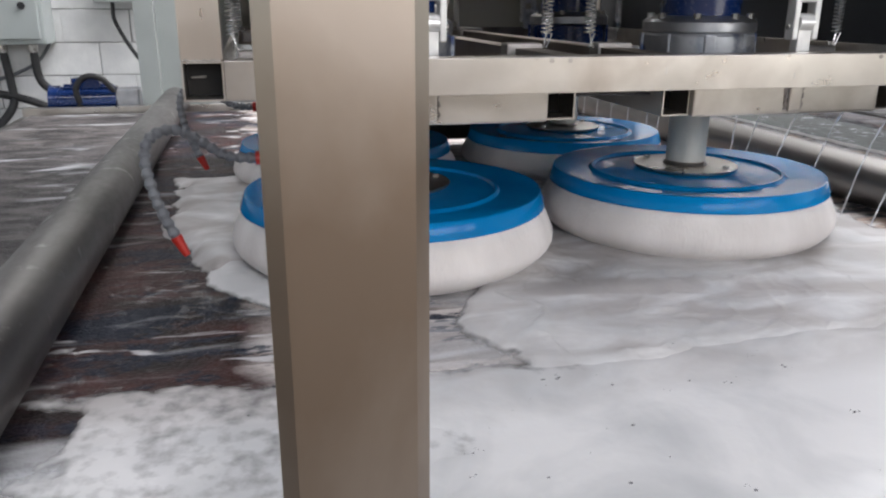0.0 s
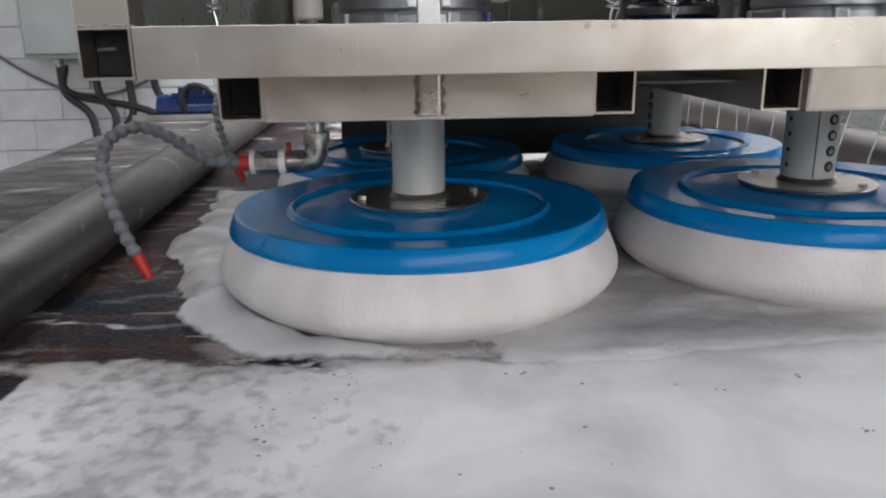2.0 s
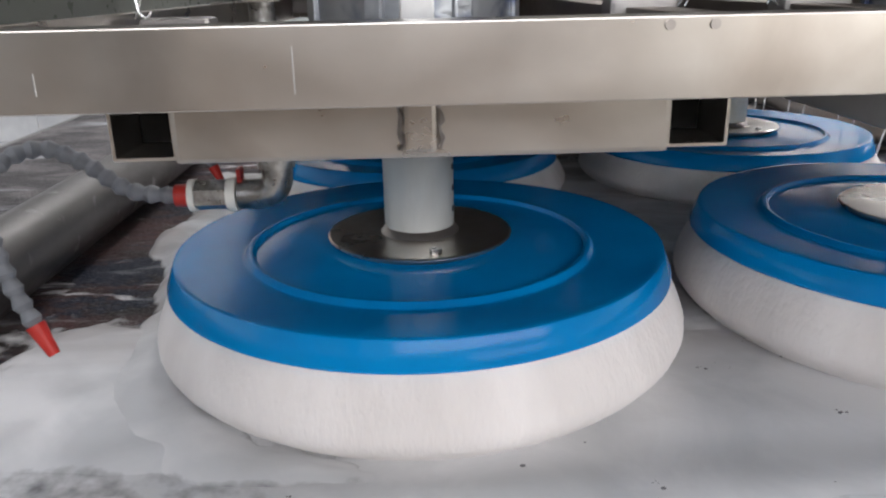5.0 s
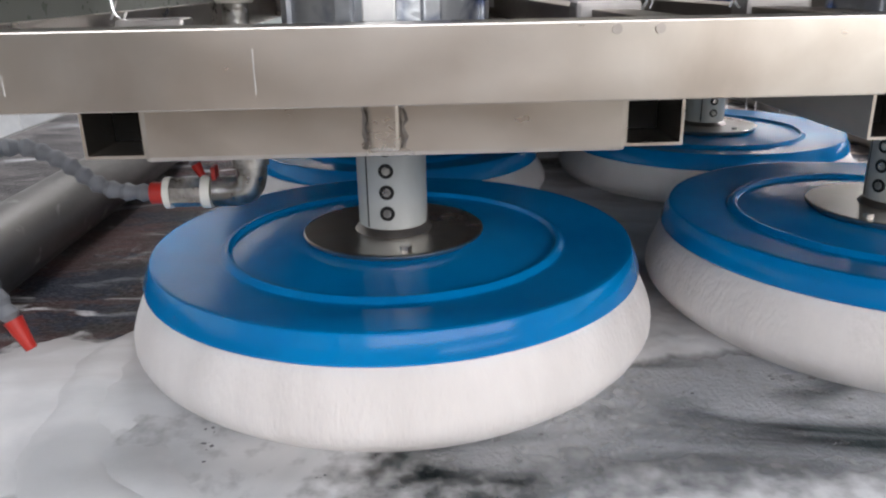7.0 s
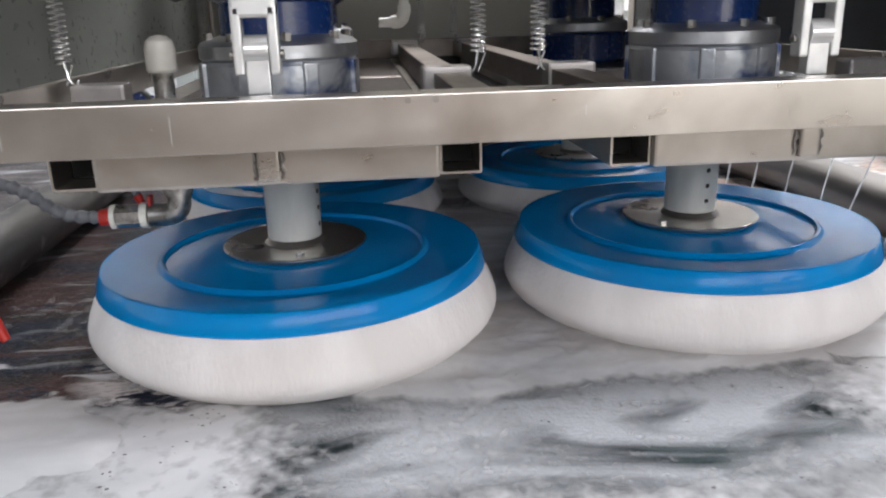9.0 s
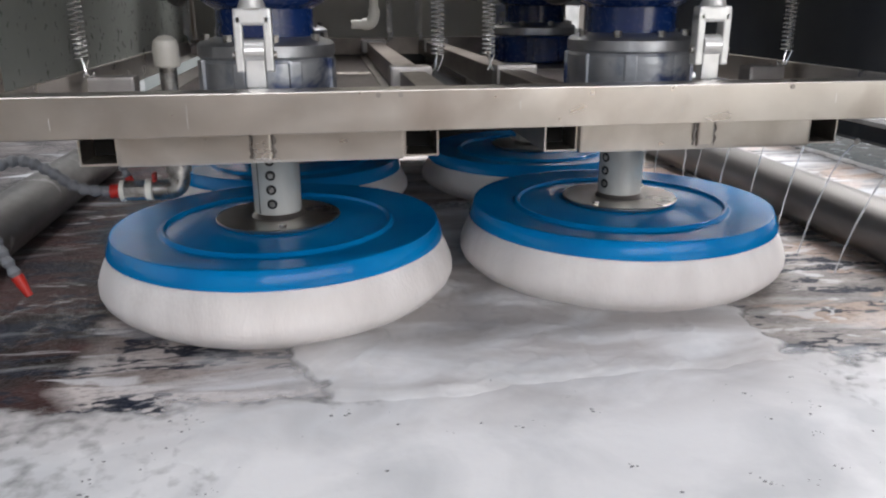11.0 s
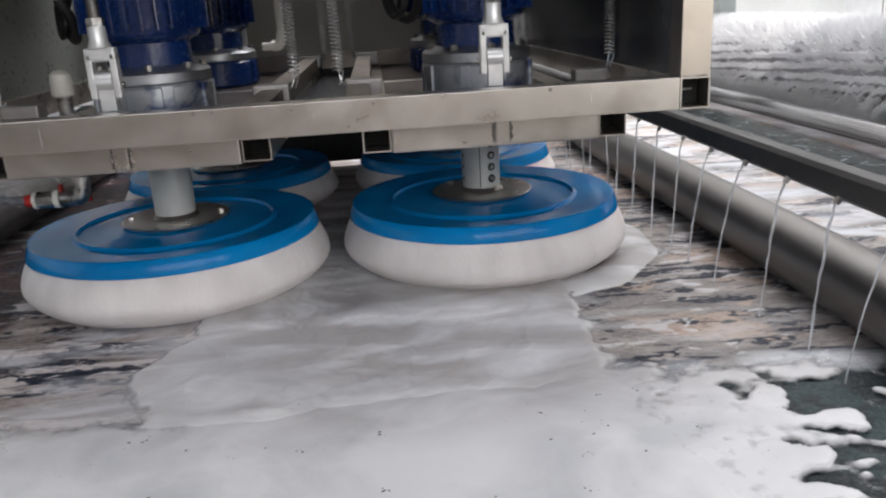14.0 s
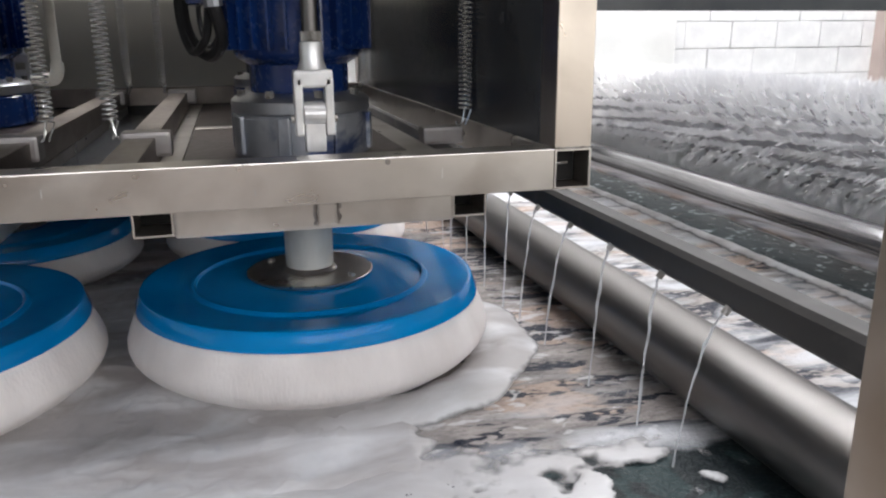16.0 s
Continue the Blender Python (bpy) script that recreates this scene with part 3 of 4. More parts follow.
for k in range(110):
    cx, cy = rnd.uniform(-0.4, 1.3), -0.5 + 0.58 * rnd.random() ** 0.6
    for q in range(rnd.choice((1, 1, 1, 2, 3, 5))):
        x, y = cx + rnd.gauss(0, 0.006), cy + rnd.gauss(0, 0.005)
        z = BED + max(foam_height(x, y), drift_height(x, y) if -0.3 < x < 1.06 and -0.57 < y < 0.24 else 0)
        if z > BED + 0.0052:
            s = 0.0007 + 0.0019 * rnd.random() ** 2.5
            bmesh.ops.create_icosphere(bub, subdivisions=1, radius=s, matrix=Matrix.Translation((x, y, z)) @ Matrix.Diagonal((rnd.uniform(1, 1.8), 1, 0.45, 1)))
thing("foam_bubbles", bub, material("dark_bubble", (0.20, 0.20, 0.21), 0.2), "small dark bubbles dotting the white foam", "bubbles", "stuff")


def roller(x, z, r, y0, y1, label, mat, name="press_roller"):
    ob = empty(name, label, "roller", (x, 0, z), "rollers across the bed")
    part("tube", cyl((0, y0, 0), (0, y1, 0), r, 48), mat, ob, smooth=True)
    for y in (y0 - 0.02, y1 + 0.02):
        part("end_cap", cyl((0, y - 0.02, 0), (0, y + 0.02, 0), r * 0.85, 32), DULL, ob, smooth=True)
        part("bracket", box(-0.03, 0.03, y - 0.006, y + 0.006, BED - 0.012 - z, 0.04, bevel=0.002), DULL, ob)
    return ob


roller(-0.67, BED + 0.072, 0.068, -0.52, 3.3, "dull stainless press roller lying across the wet rug", OLDROLL)
roller(1.43, BED + 0.074, 0.070, -0.52, 3.3, "shiny wet stainless press roller lying across the rug", POLISHED)
roller(2.06, Z0 - 0.252, 0.054, -0.5, 3.3, "polished stainless guide roller in front of the roll brush", WETROLL, "guide_roller")

thing("drain_mat", box(2.102, 2.86, -0.56, 3.4, BED - 0.012, BED - 0.004), material("dark_wet_mat", (0.012, 0.024, 0.027), 0.30, 0, (0.003, 0.008, 0.010), 6, 7, (1, 0.5, 1), 0.4, 40, 0.1, (0.30, 0.65), ((0.45, 0.50, 0.52), 22, 0.60, 0.66, 0.8), Specular_IOR_Level=0.04), "dark wet drain mat under the roll brush", "mat")

def suds_line(x, y):
    return -0.003 + 0.012 * (1 - ((x - 2.115) / 0.038) ** 2) + 0.003 * noise.noise((x * 30, y * 14, 0)) + 0.004 * noise.noise((1.5, y * 5, 0))


me = grid_sheet(2.06, 2.17, -0.50, 3.3, 12, 240, suds_line)
me.materials.append(FOAM)
suds = new("suds_line", me)
suds.location.z = BED
tagged(suds, "line of white suds along the edge of the rug", "foam", kind="stuff")

# rinse pipe with jets
rinse = empty("rinse_pipe", "dark steel rinse pipe with a row of water jets", "pipe", (1.232, 0, Z0 - 0.070))
part("pipe_body", hollow(-0.021, 0.021, -0.022, 0.022, -0.56, 3.3, 0.003, "Y", 0.007), PIPE, rinse)
for y in (-0.55, 3.29):
    part("bracket", box(-0.012, 0.012, y - 0.006, y + 0.006, BED - 0.012 - (Z0 - 0.07), -0.018), DULL, rinse)
jr = random.Random(9)
for k in range(22):
    y = -0.174 + 0.147 * k
    part("nozzle", cyl((-0.016, y, -0.016), (-0.024, y, -0.026), 0.005, 10), GALV, rinse)
    dx, dy = jr.uniform(0.05, 0.075), jr.uniform(0.13, 0.24)
    pts, rad = [], []
    for s in range(15):
        u = s / 14
        pts.append((-0.024 + dx * u + jr.uniform(-1, 1) * 0.0012, y + dy * u + jr.uniform(-1, 1) * 0.001, -0.026 - (0.35 * u + 0.65 * u * u) * (Z0 - 0.096 - BED - 0.002)))
        rad.append(jr.uniform(0.0011, 0.0027))
    part("water_jet", pipe(pts, rad, 7), WATER, rinse, "thin clear falling water jet", True)

# white roll brush
rb = empty("roll_brush", "large white nylon roll brush behind the guide roller", "brush", (2.40, 0, Z0 - 0.10))
part("core", cyl((0, 0.55, 0), (0, 3.2, 0), 0.150, 40), material("grey_brush_core", (0.34, 0.34, 0.35), 0.6, 0, (0.22, 0.22, 0.23), 12), rb, "grey brush core", True)
part("axle", cyl((0, 0.45, 0), (0, 3.4, 0), 0.025, 16), DULL, rb, smooth=True)
for y in (0.47, 3.38):
    part("bearing_stand", box(-0.05, 0.05, y - 0.012, y + 0.012, -(Z0 - 0.10) + BED - 0.012, 0.05, bevel=0.003), DULL, rb)
verts, faces = [], []
br = random.Random(5)
for row in range(26):
    for tuft in range(54):
        ty = 0.56 + 0.049 * tuft + (0.0245 if row % 2 else 0.0) + br.uniform(-0.004, 0.004)
        ta = 2 * math.pi * row / 26 + 0.35 * ty + br.uniform(-0.02, 0.02)
        lean_y, lean_a = br.uniform(-0.012, 0.012), br.uniform(-0.07, 0.05)
        for k in range(26):
            y, ang = ty + br.uniform(-0.012, 0.012), ta + br.uniform(-0.05, 0.05)
            ln = 0.200 + br.uniform(-0.014, 0.010)
            a2, y2 = ta + lean_a + br.gauss(0, 0.050), ty + lean_y + br.gauss(0, 0.010)
            w = 0.0048
            base = len(verts)
            ca, sa = math.cos(ang), math.sin(ang)
            verts += [(0.147 * ca, y - w, 0.147 * sa), (0.147 * ca, y + w, 0.147 * sa), (0.147 * ca - sa * w, y, 0.147 * sa + ca * w), (ln * math.cos(a2), y2, ln * math.sin(a2))]
            faces += [(base, base + 1, base + 3), (base + 1, base + 2, base + 3), (base + 2, base, base + 3)]
me = bpy.data.meshes.new("bristles")
me.from_pydata(verts, [], faces)
me.materials.append(BRISTLE_ROLL)
ob = new("bristles", me)
ob.parent = rb
tagged(ob, "white splayed nylon bristles", kind="stuff")

# ---- moving washing head ----
head = empty("washing_carriage", "stainless washing carriage with four spinning rotary brushes", "carriage", (0, 0, Z0))
part("front_beam", hollow(0.0, 0.06, 0.0, 0.06, -0.316, 1.121, axis="X"), STEEL, head, "brushed stainless square beam")
# rear beam takes the darker cross steel, standing in for shade there
part("rear_beam", hollow(1.80, 1.86, 0.0, 0.06, -0.316, 1.121, axis="X"), CROSS, head)
# added black sheet that blocks rear light under the carriage
part("rear_shade_sheet", box(-0.20, 1.00, 1.846, 1.851, -0.390, -0.002), RUBBER, head, "black sheet added to shut out light from behind")
for x0, x1 in ((-0.379, -0.317), (1.122, 1.180)):
    part("side_beam", hollow(x0, x1, 0.0, 0.06, -0.001, 1.86), STEEL, head)
    # near-black plate inside the open tube end, painted as its shade
    part("shade_plate", box(x0 + 0.004, x1 - 0.004, 0.05, 0.053, 0.004, 0.056), HOLLOW_SHADE, head)
    part("fixing_bolt", cyl((x0 + 0.012, 0.03, 0.034), (x0 + 0.034, 0.03, 0.035), 0.0018, 8), GALV, head, "thin bright fixing bolt")
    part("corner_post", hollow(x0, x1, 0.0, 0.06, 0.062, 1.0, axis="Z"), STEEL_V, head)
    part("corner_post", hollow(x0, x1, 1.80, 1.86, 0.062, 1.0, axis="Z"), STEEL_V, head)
    part("weld_bead", pipe([((x0 + 0.004) + (x1 - x0 - 0.008) * s / 12, 0.001, 0.061 + 0.0012 * math.sin(s * 2.1)) for s in range(13)], 0.0018, 6), GALV, head)
for x0, x1 in ((0.285, 0.335), (0.485, 0.535)):
    part("cross_member", hollow(x0, x1, 0.004, 0.054, 0.062, 1.798), CROSS, head)
LOW = ((-0.257, -0.197), (0.267, 0.326), (0.512, 0.571), (1.008, 1.066))
for x0, x1 in LOW:
    part("lower_tube", hollow(x0, x1, -0.067, -0.002, 0.148, 1.80), STEEL, head)
    # same near-black plate as shade in the lower tube mouths
    part("shade_plate", box(x0 + 0.004, x1 - 0.004, 0.22, 0.223, -0.063, -0.006), HOLLOW_SHADE, head)
for x0, x1, bx in ((-0.196, 0.266, 0.033), (0.572, 1.007, 0.80)):
    for y in (0.136, 1.02):
        part("lower_bar", box(x0, x1, y, y + 0.05, -0.069, -0.001, bevel=0.005), STEEL, head)
    part("weld_bracket", box(bx - 0.015, bx + 0.015, 0.126, 0.137, -0.062, -0.002, bevel=0.004), STEEL, head)
    for sx in (-0.018, 0.018):
        part("weld_bead", pipe([(bx + sx + 0.0015 * math.sin(s * 1.7), 0.134, -0.006 - 0.054 * s / 10) for s in range(11)], [0.002 + 0.0012 * ((s * 7) % 3) for s in range(11)], 6), PLATE, head)
for x in (0.216, 0.249, 0.872):
    part("rivet", cyl((x, 0.001, 0.054), (x, -0.0015, 0.054), 0.004, 10), PLATE, head)
for sx, sz, ln in ((-0.058, 0.028, 0.034), (-0.245, 0.022, 0.016), (0.43, 0.035, 0.012), (0.69, 0.022, 0.010), (0.95, 0.034, 0.014)):
    part("scratch", box(sx, sx + 0.0009, -0.0006, 0.0004, sz - ln / 2, sz + ln / 2), CLEVIS, head, "bright scratch")
# housing sheets
part("side_panel", box(1.126, 1.132, 0.06, 1.80, 0.06, 1.0), DARK, head, "glossy housing side sheet coloured dark for its reflection")
part("side_panel", box(-0.331, -0.325, 0.06, 1.80, 0.06, 1.0), GREYSHEET, head, "housing side sheet coloured grey for its reflection")
part("rear_panel", add_box(box(-0.316, 1.060, 1.835, 1.84, 0.06, 1.0), 1.060, 1.121, 1.835, 1.84, 0.17, 1.0), BEIGE, head, "beige housing rear sheet")
# unseen front sheet, added to keep light off the discs and housing
part("front_shade_panel", box(-0.316, 1.121, 0.004, 0.009, 0.42, 1.0), STEEL, head)
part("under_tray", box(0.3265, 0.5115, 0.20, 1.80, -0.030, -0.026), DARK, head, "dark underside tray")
# unseen top sheet, added for shade; left open behind to let light in
part("top_shade_panel", box(-0.379, 1.18, 0.0, 1.24, 1.0, 1.006), STEEL, head)
for x0, x1 in ((-0.1955, 0.2655), (0.5725, 1.0065)):
    for y0, y1 in ((0.19, 1.016), (1.074, 1.79)):
        part("motor_plate", box(x0, x1, y0, y1, -0.012, -0.002), DECK, head, "dark rust-stained motor mounting plate")


def brush(x, y, drop):
    """Blue disc at the middle, with bristles, flange, sleeve and bolts under it; drop: how far it is pressed down."""
    prof = [(0.0, -0.293), (0.345, -0.293), (0.3488, -0.290), (0.3485, -0.285), (0.3385, -0.2585), (0.3375, -0.2568), (0.3355, -0.2562), (0.3300, -0.2564), (0.2500, -0.2636), (0.2455, -0.2638), (0.2440, -0.2630),
            (0.2405, -0.2574), (0.2390, -0.2565), (0.2360, -0.2563), (0.2335, -0.2570), (0.2310, -0.2625), (0.2295, -0.2634), (0.2240, -0.2630), (0.1400, -0.2560), (0.0, -0.2560)]
    d = part("rotary_brush", lathe(prof, 128), BLUE, head, "round blue plastic brush disc with white bristles", True, (x, y, -drop))
    rs = random.Random(int(x * 100) + 7)
    jit = [rs.uniform(-1, 1) for _ in range(2000)]

    def wob(s, k):
        return (0.0008 * jit[s % 360] + 0.0007 * jit[(s * 3 + k * 40) % 1900]) if 0 < k < 10 else 0
    bp = [(0.30, -0.287), (0.342, -0.291), (0.3495, -0.302), (0.3575, -0.318), (0.3645, -0.335), (0.3690, -0.350), (0.3692, -0.363), (0.3640, -0.376), (0.3535, -0.388), (0.3390, -0.400), (0.325, -0.410), (0.0, -0.410)]
    press = 1 - drop / 0.119
    bp = [(r, -0.291 + (z + 0.291) * press) if z < -0.291 else (r, z) for r, z in bp]
    part("bristles", lathe(bp, 360, wob), BRISTLE, d, "dense white nylon bristles, splayed and soapy", True)
    part("flange_plate", lathe([(0, -0.2562), (0.120, -0.2562), (0.128, -0.2500), (0.1285, -0.2470), (0.1265, -0.2455), (0.0, -0.2455)], 64), PLATE, d, "wet steel flange plate", True)
    part("flange_rim", lathe([(0.1278, -0.2495), (0.1294, -0.2485), (0.1296, -0.2468), (0.1275, -0.2452), (0.1262, -0.2453)], 96), STEEL, d, "bright flange rim", True)
    # added hub, standing in for the sleeve mirrored in the flange
    part("hub", lathe([(0, -0.2456), (0.056, -0.2456), (0.052, -0.2400), (0.046, -0.2350), (0.0, -0.2350)], 40), PLATE, d, "added steel hub in place of the sleeve's reflection", True)
    part("sleeve", lathe([(0.044, -0.238), (0.048, -0.236), (0.049, -0.230), (0.049, 0.02), (0.0, 0.02)], 48), SHAFT, d, "grey clamping sleeve with drilled holes", True)
    for a, r in ((0.0, 0.0105), (-1.73, 0.0045)):
        ca, sa = math.cos(a), math.sin(a)
        for k in range(6):
            z = -0.212 + 0.030 * k
            part("clamp_hole", cyl((0.0470 * ca, 0.0470 * sa, z), (0.0496 * ca, 0.0496 * sa, z), r, 16), HOLLOW_SHADE, d)
            if r > 0.008:
                part("clamp_screw", cyl((0.0470 * ca, 0.0470 * sa, z), (0.0505 * ca, 0.0505 * sa, z), 0.006, 8), GALV, d)
    for a in (-0.62,):
        part("split_line", box(0.0465, 0.0493, -0.0012, 0.0012, -0.234, 0.018), HOLLOW_SHADE, d).rotation_euler.z = a
    for k in range(2):
        a = math.pi * k + 0.3
        part("bolt", cyl((0.108 * math.cos(a), 0.108 * math.sin(a), -0.246), (0.108 * math.cos(a), 0.108 * math.sin(a), -0.239), 0.008, 6), GALV, d)
    return d


BRUSH_AT = ((0.027, 0.475), (0.802, 0.52), (0.015, 1.31), (0.815, 1.38))
DROPS = (0.0, 0.0, 0.026, 0.026)
brushes = [brush(*p, drop) for p, drop in zip(BRUSH_AT, DROPS)]


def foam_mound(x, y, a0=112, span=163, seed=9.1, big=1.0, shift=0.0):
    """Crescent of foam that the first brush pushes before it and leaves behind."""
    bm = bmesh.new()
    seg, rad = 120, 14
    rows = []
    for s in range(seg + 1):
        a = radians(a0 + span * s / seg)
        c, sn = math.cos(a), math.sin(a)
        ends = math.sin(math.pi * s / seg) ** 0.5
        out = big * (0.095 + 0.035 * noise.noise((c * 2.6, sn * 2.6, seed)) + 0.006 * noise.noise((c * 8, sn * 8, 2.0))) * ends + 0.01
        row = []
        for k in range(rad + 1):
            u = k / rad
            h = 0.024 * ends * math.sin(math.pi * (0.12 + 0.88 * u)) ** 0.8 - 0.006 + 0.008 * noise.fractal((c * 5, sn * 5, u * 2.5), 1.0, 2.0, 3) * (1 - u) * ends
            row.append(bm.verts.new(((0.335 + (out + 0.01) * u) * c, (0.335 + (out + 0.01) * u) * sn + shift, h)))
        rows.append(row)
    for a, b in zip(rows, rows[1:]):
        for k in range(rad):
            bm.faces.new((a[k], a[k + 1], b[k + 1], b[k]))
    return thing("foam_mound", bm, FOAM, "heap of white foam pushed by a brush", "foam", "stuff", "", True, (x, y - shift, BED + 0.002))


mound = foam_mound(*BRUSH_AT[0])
mound_right = foam_mound(*BRUSH_AT[1], -150, 225, 4.4, 1.25, 0.6)


def wedge_height(x, y):
    n1 = noise.fractal((x * 6, y * 5, 5.7), 1.0, 2.0, 5)
    n2 = noise.fractal((x * 18, y * 16, 2.1), 1.0, 2.0, 4)
    u = clamp((y - 0.36) / 0.45)
    outer = -0.40 - 0.17 * u ** 0.7
    h = min(soft((x - outer + 0.03 * n1 + 0.006 * n2) / 0.10), soft((y - 0.33 + 0.05 * n1) / 0.12), soft((1.50 - y) / 0.3), soft((0.10 - x) / 0.2))
    return 0.006 + 0.018 * h + 0.007 * n1 + 0.002 * n2


me = grid_sheet(-0.72, 0.15, 0.28, 1.55, 130, 150, wedge_height)
me.materials.append(FOAM)
wedge = new("foam_wedge", me)
wedge.location.z = BED
tagged(wedge, "fluffy white foam heaped beside the brushes", "foam", kind="stuff")


def motor(x, y, base):
    m = part("gear_motor", lathe([(0, 0.12), (0.095, 0.12), (0.095, 0.172), (0.118, 0.186), (0.122, 0.194), (0.122, 0.60), (0.11, 0.62), (0, 0.62)], 48), MOTOR, head, "blue enamelled gear motor", True, (x, y, 0))
    part("gearbox", lathe([(0, 0.0), (0.128, 0.0), (0.133, 0.006), (0.133, 0.075), (0.128, 0.082), (0, 0.082)], 48), base, m, "", True)
    part("flange", lathe([(0, 0.082), (0.130, 0.082), (0.134, 0.086), (0.134, 0.106), (0.128, 0.112), (0.10, 0.121), (0, 0.121)], 48), CAST, m, "silver cast flange", True)
    for k in range(8):
        a = math.pi / 4 * k + 0.2
        part("bolt", cyl((0.116 * math.cos(a), 0.116 * math.sin(a), 0.108), (0.116 * math.cos(a), 0.116 * math.sin(a), 0.126), 0.009, 6), GALV, m)
    for k in range(8):
        a = math.pi / 4 * k + 0.45
        bm = box(0.124, 0.139, -0.013, 0.013, 0.008, 0.080, bevel=0.004)
        bmesh.ops.rotate(bm, verts=bm.verts, cent=(0, 0, 0), matrix=Matrix.Rotation(a, 3, "Z"))
        part("casting_rib", bm, base, m)
    for k in range(28):
        a = 2 * math.pi * k / 28
        bm = box(0.118, 0.143, -0.002, 0.002, 0.20, 0.58)
        bmesh.ops.rotate(bm, verts=bm.verts, cent=(0, 0, 0), matrix=Matrix.Rotation(a, 3, "Z"))
        part("cooling_fin", bm, MOTOR, m)
    part("terminal_box", box(-0.20, -0.12, -0.05, 0.05, 0.28, 0.42, bevel=0.008), MOTOR, m)
    part("motor_lead", pipe(smooth_path([(-0.16, 0, 0.28), (-0.17, -0.02, 0.22), (-0.20, 0.03, 0.20), (-0.22, 0.1, 0.3), (-0.2, 0.16, 0.55)]), 0.008, 8), RUBBER, m, "black motor cable", True)


for k, p in enumerate(BRUSH_AT):
    motor(*p, WORNCAST if k < 2 else MOTOR)


def lug_and_spring(x0, x1, xs, y, top=0.053):
    part("spring_lug", box(x0, x1, y - 0.03, y + 0.02, 0.020, top, bevel=0.006), LUG, head, "pale steel spring lug")
    part("tension_spring", spring(xs, y - 0.012, 0.053, 0.62, 0.0122, 0.0016, 62), ZINC, head, "bright zinc tension spring", True)
    side = 1 if (x0 + x1) / 2 > xs else -1
    part("spring_hook", pipe(smooth_path([(xs, y - 0.012, 0.087), (xs + 0.003 * side, y - 0.012, 0.074), (xs + 0.006 * side, y - 0.014, 0.059), (xs + 0.014 * side, y - 0.014, 0.053), (xs + 0.020 * side, y - 0.014, 0.061)], 5), 0.0021, 8), ZINC, head, "bright wire hook", True)


for yy in (0.42, 1.60):
    lug_and_spring(-0.30, -0.215, -0.308, yy)
    lug_and_spring(0.265, 0.348, 0.362, yy, 0.064)
    lug_and_spring(0.478, 0.562, 0.464, yy, 0.064)
    lug_and_spring(1.02, 1.10, 1.108, yy)


def clevis(x, y):
    c = part("lift_clevis", add_box(add_box(box(x - 0.029, x - 0.016, y - 0.013, y + 0.013, 0.080, 0.165, bevel=0.003), x + 0.016, x + 0.029, y - 0.013, y + 0.013, 0.080, 0.165, 0.003),
                                    x - 0.029, x + 0.029, y - 0.013, y + 0.013, 0.150, 0.176, 0.005), CLEVIS, head, "pale metal lifting fork")
    part("neck", lathe([(0, 0.174), (0.022, 0.176), (0.017, 0.19), (0.017, 0.215), (0, 0.216)], 24), CLEVIS, c, "", True, (x, y, 0))
    part("lock_nut", cyl((x, y, 0.216), (x, y, 0.230), 0.017, 6), GALV, c)
    part("piston_rod", cyl((x, y, 0.228), (x, y, 0.60), 0.0115, 20), POLISHED, c, "bright piston rod", True)
    part("rod_eye", add_cyl(box(x - 0.015, x + 0.015, y - 0.011, y + 0.011, 0.056, 0.112, bevel=0.002), (x - 0.0155, y, 0.112), (x + 0.0155, y, 0.112), 0.018, 24), CLEVIS, c)
    part("pin", cyl((x - 0.034, y, 0.105), (x + 0.034, y, 0.105), 0.006, 12), GALV, c)
    part("cylinder", cyl((x, y, 0.60), (x, y, 0.98), 0.026, 24), CAST, c, "", True)


for bx, y in ((0.033, 0.125), (0.787, 0.122), (0.033, 1.72), (0.787, 1.72)):
    clevis(bx, y)


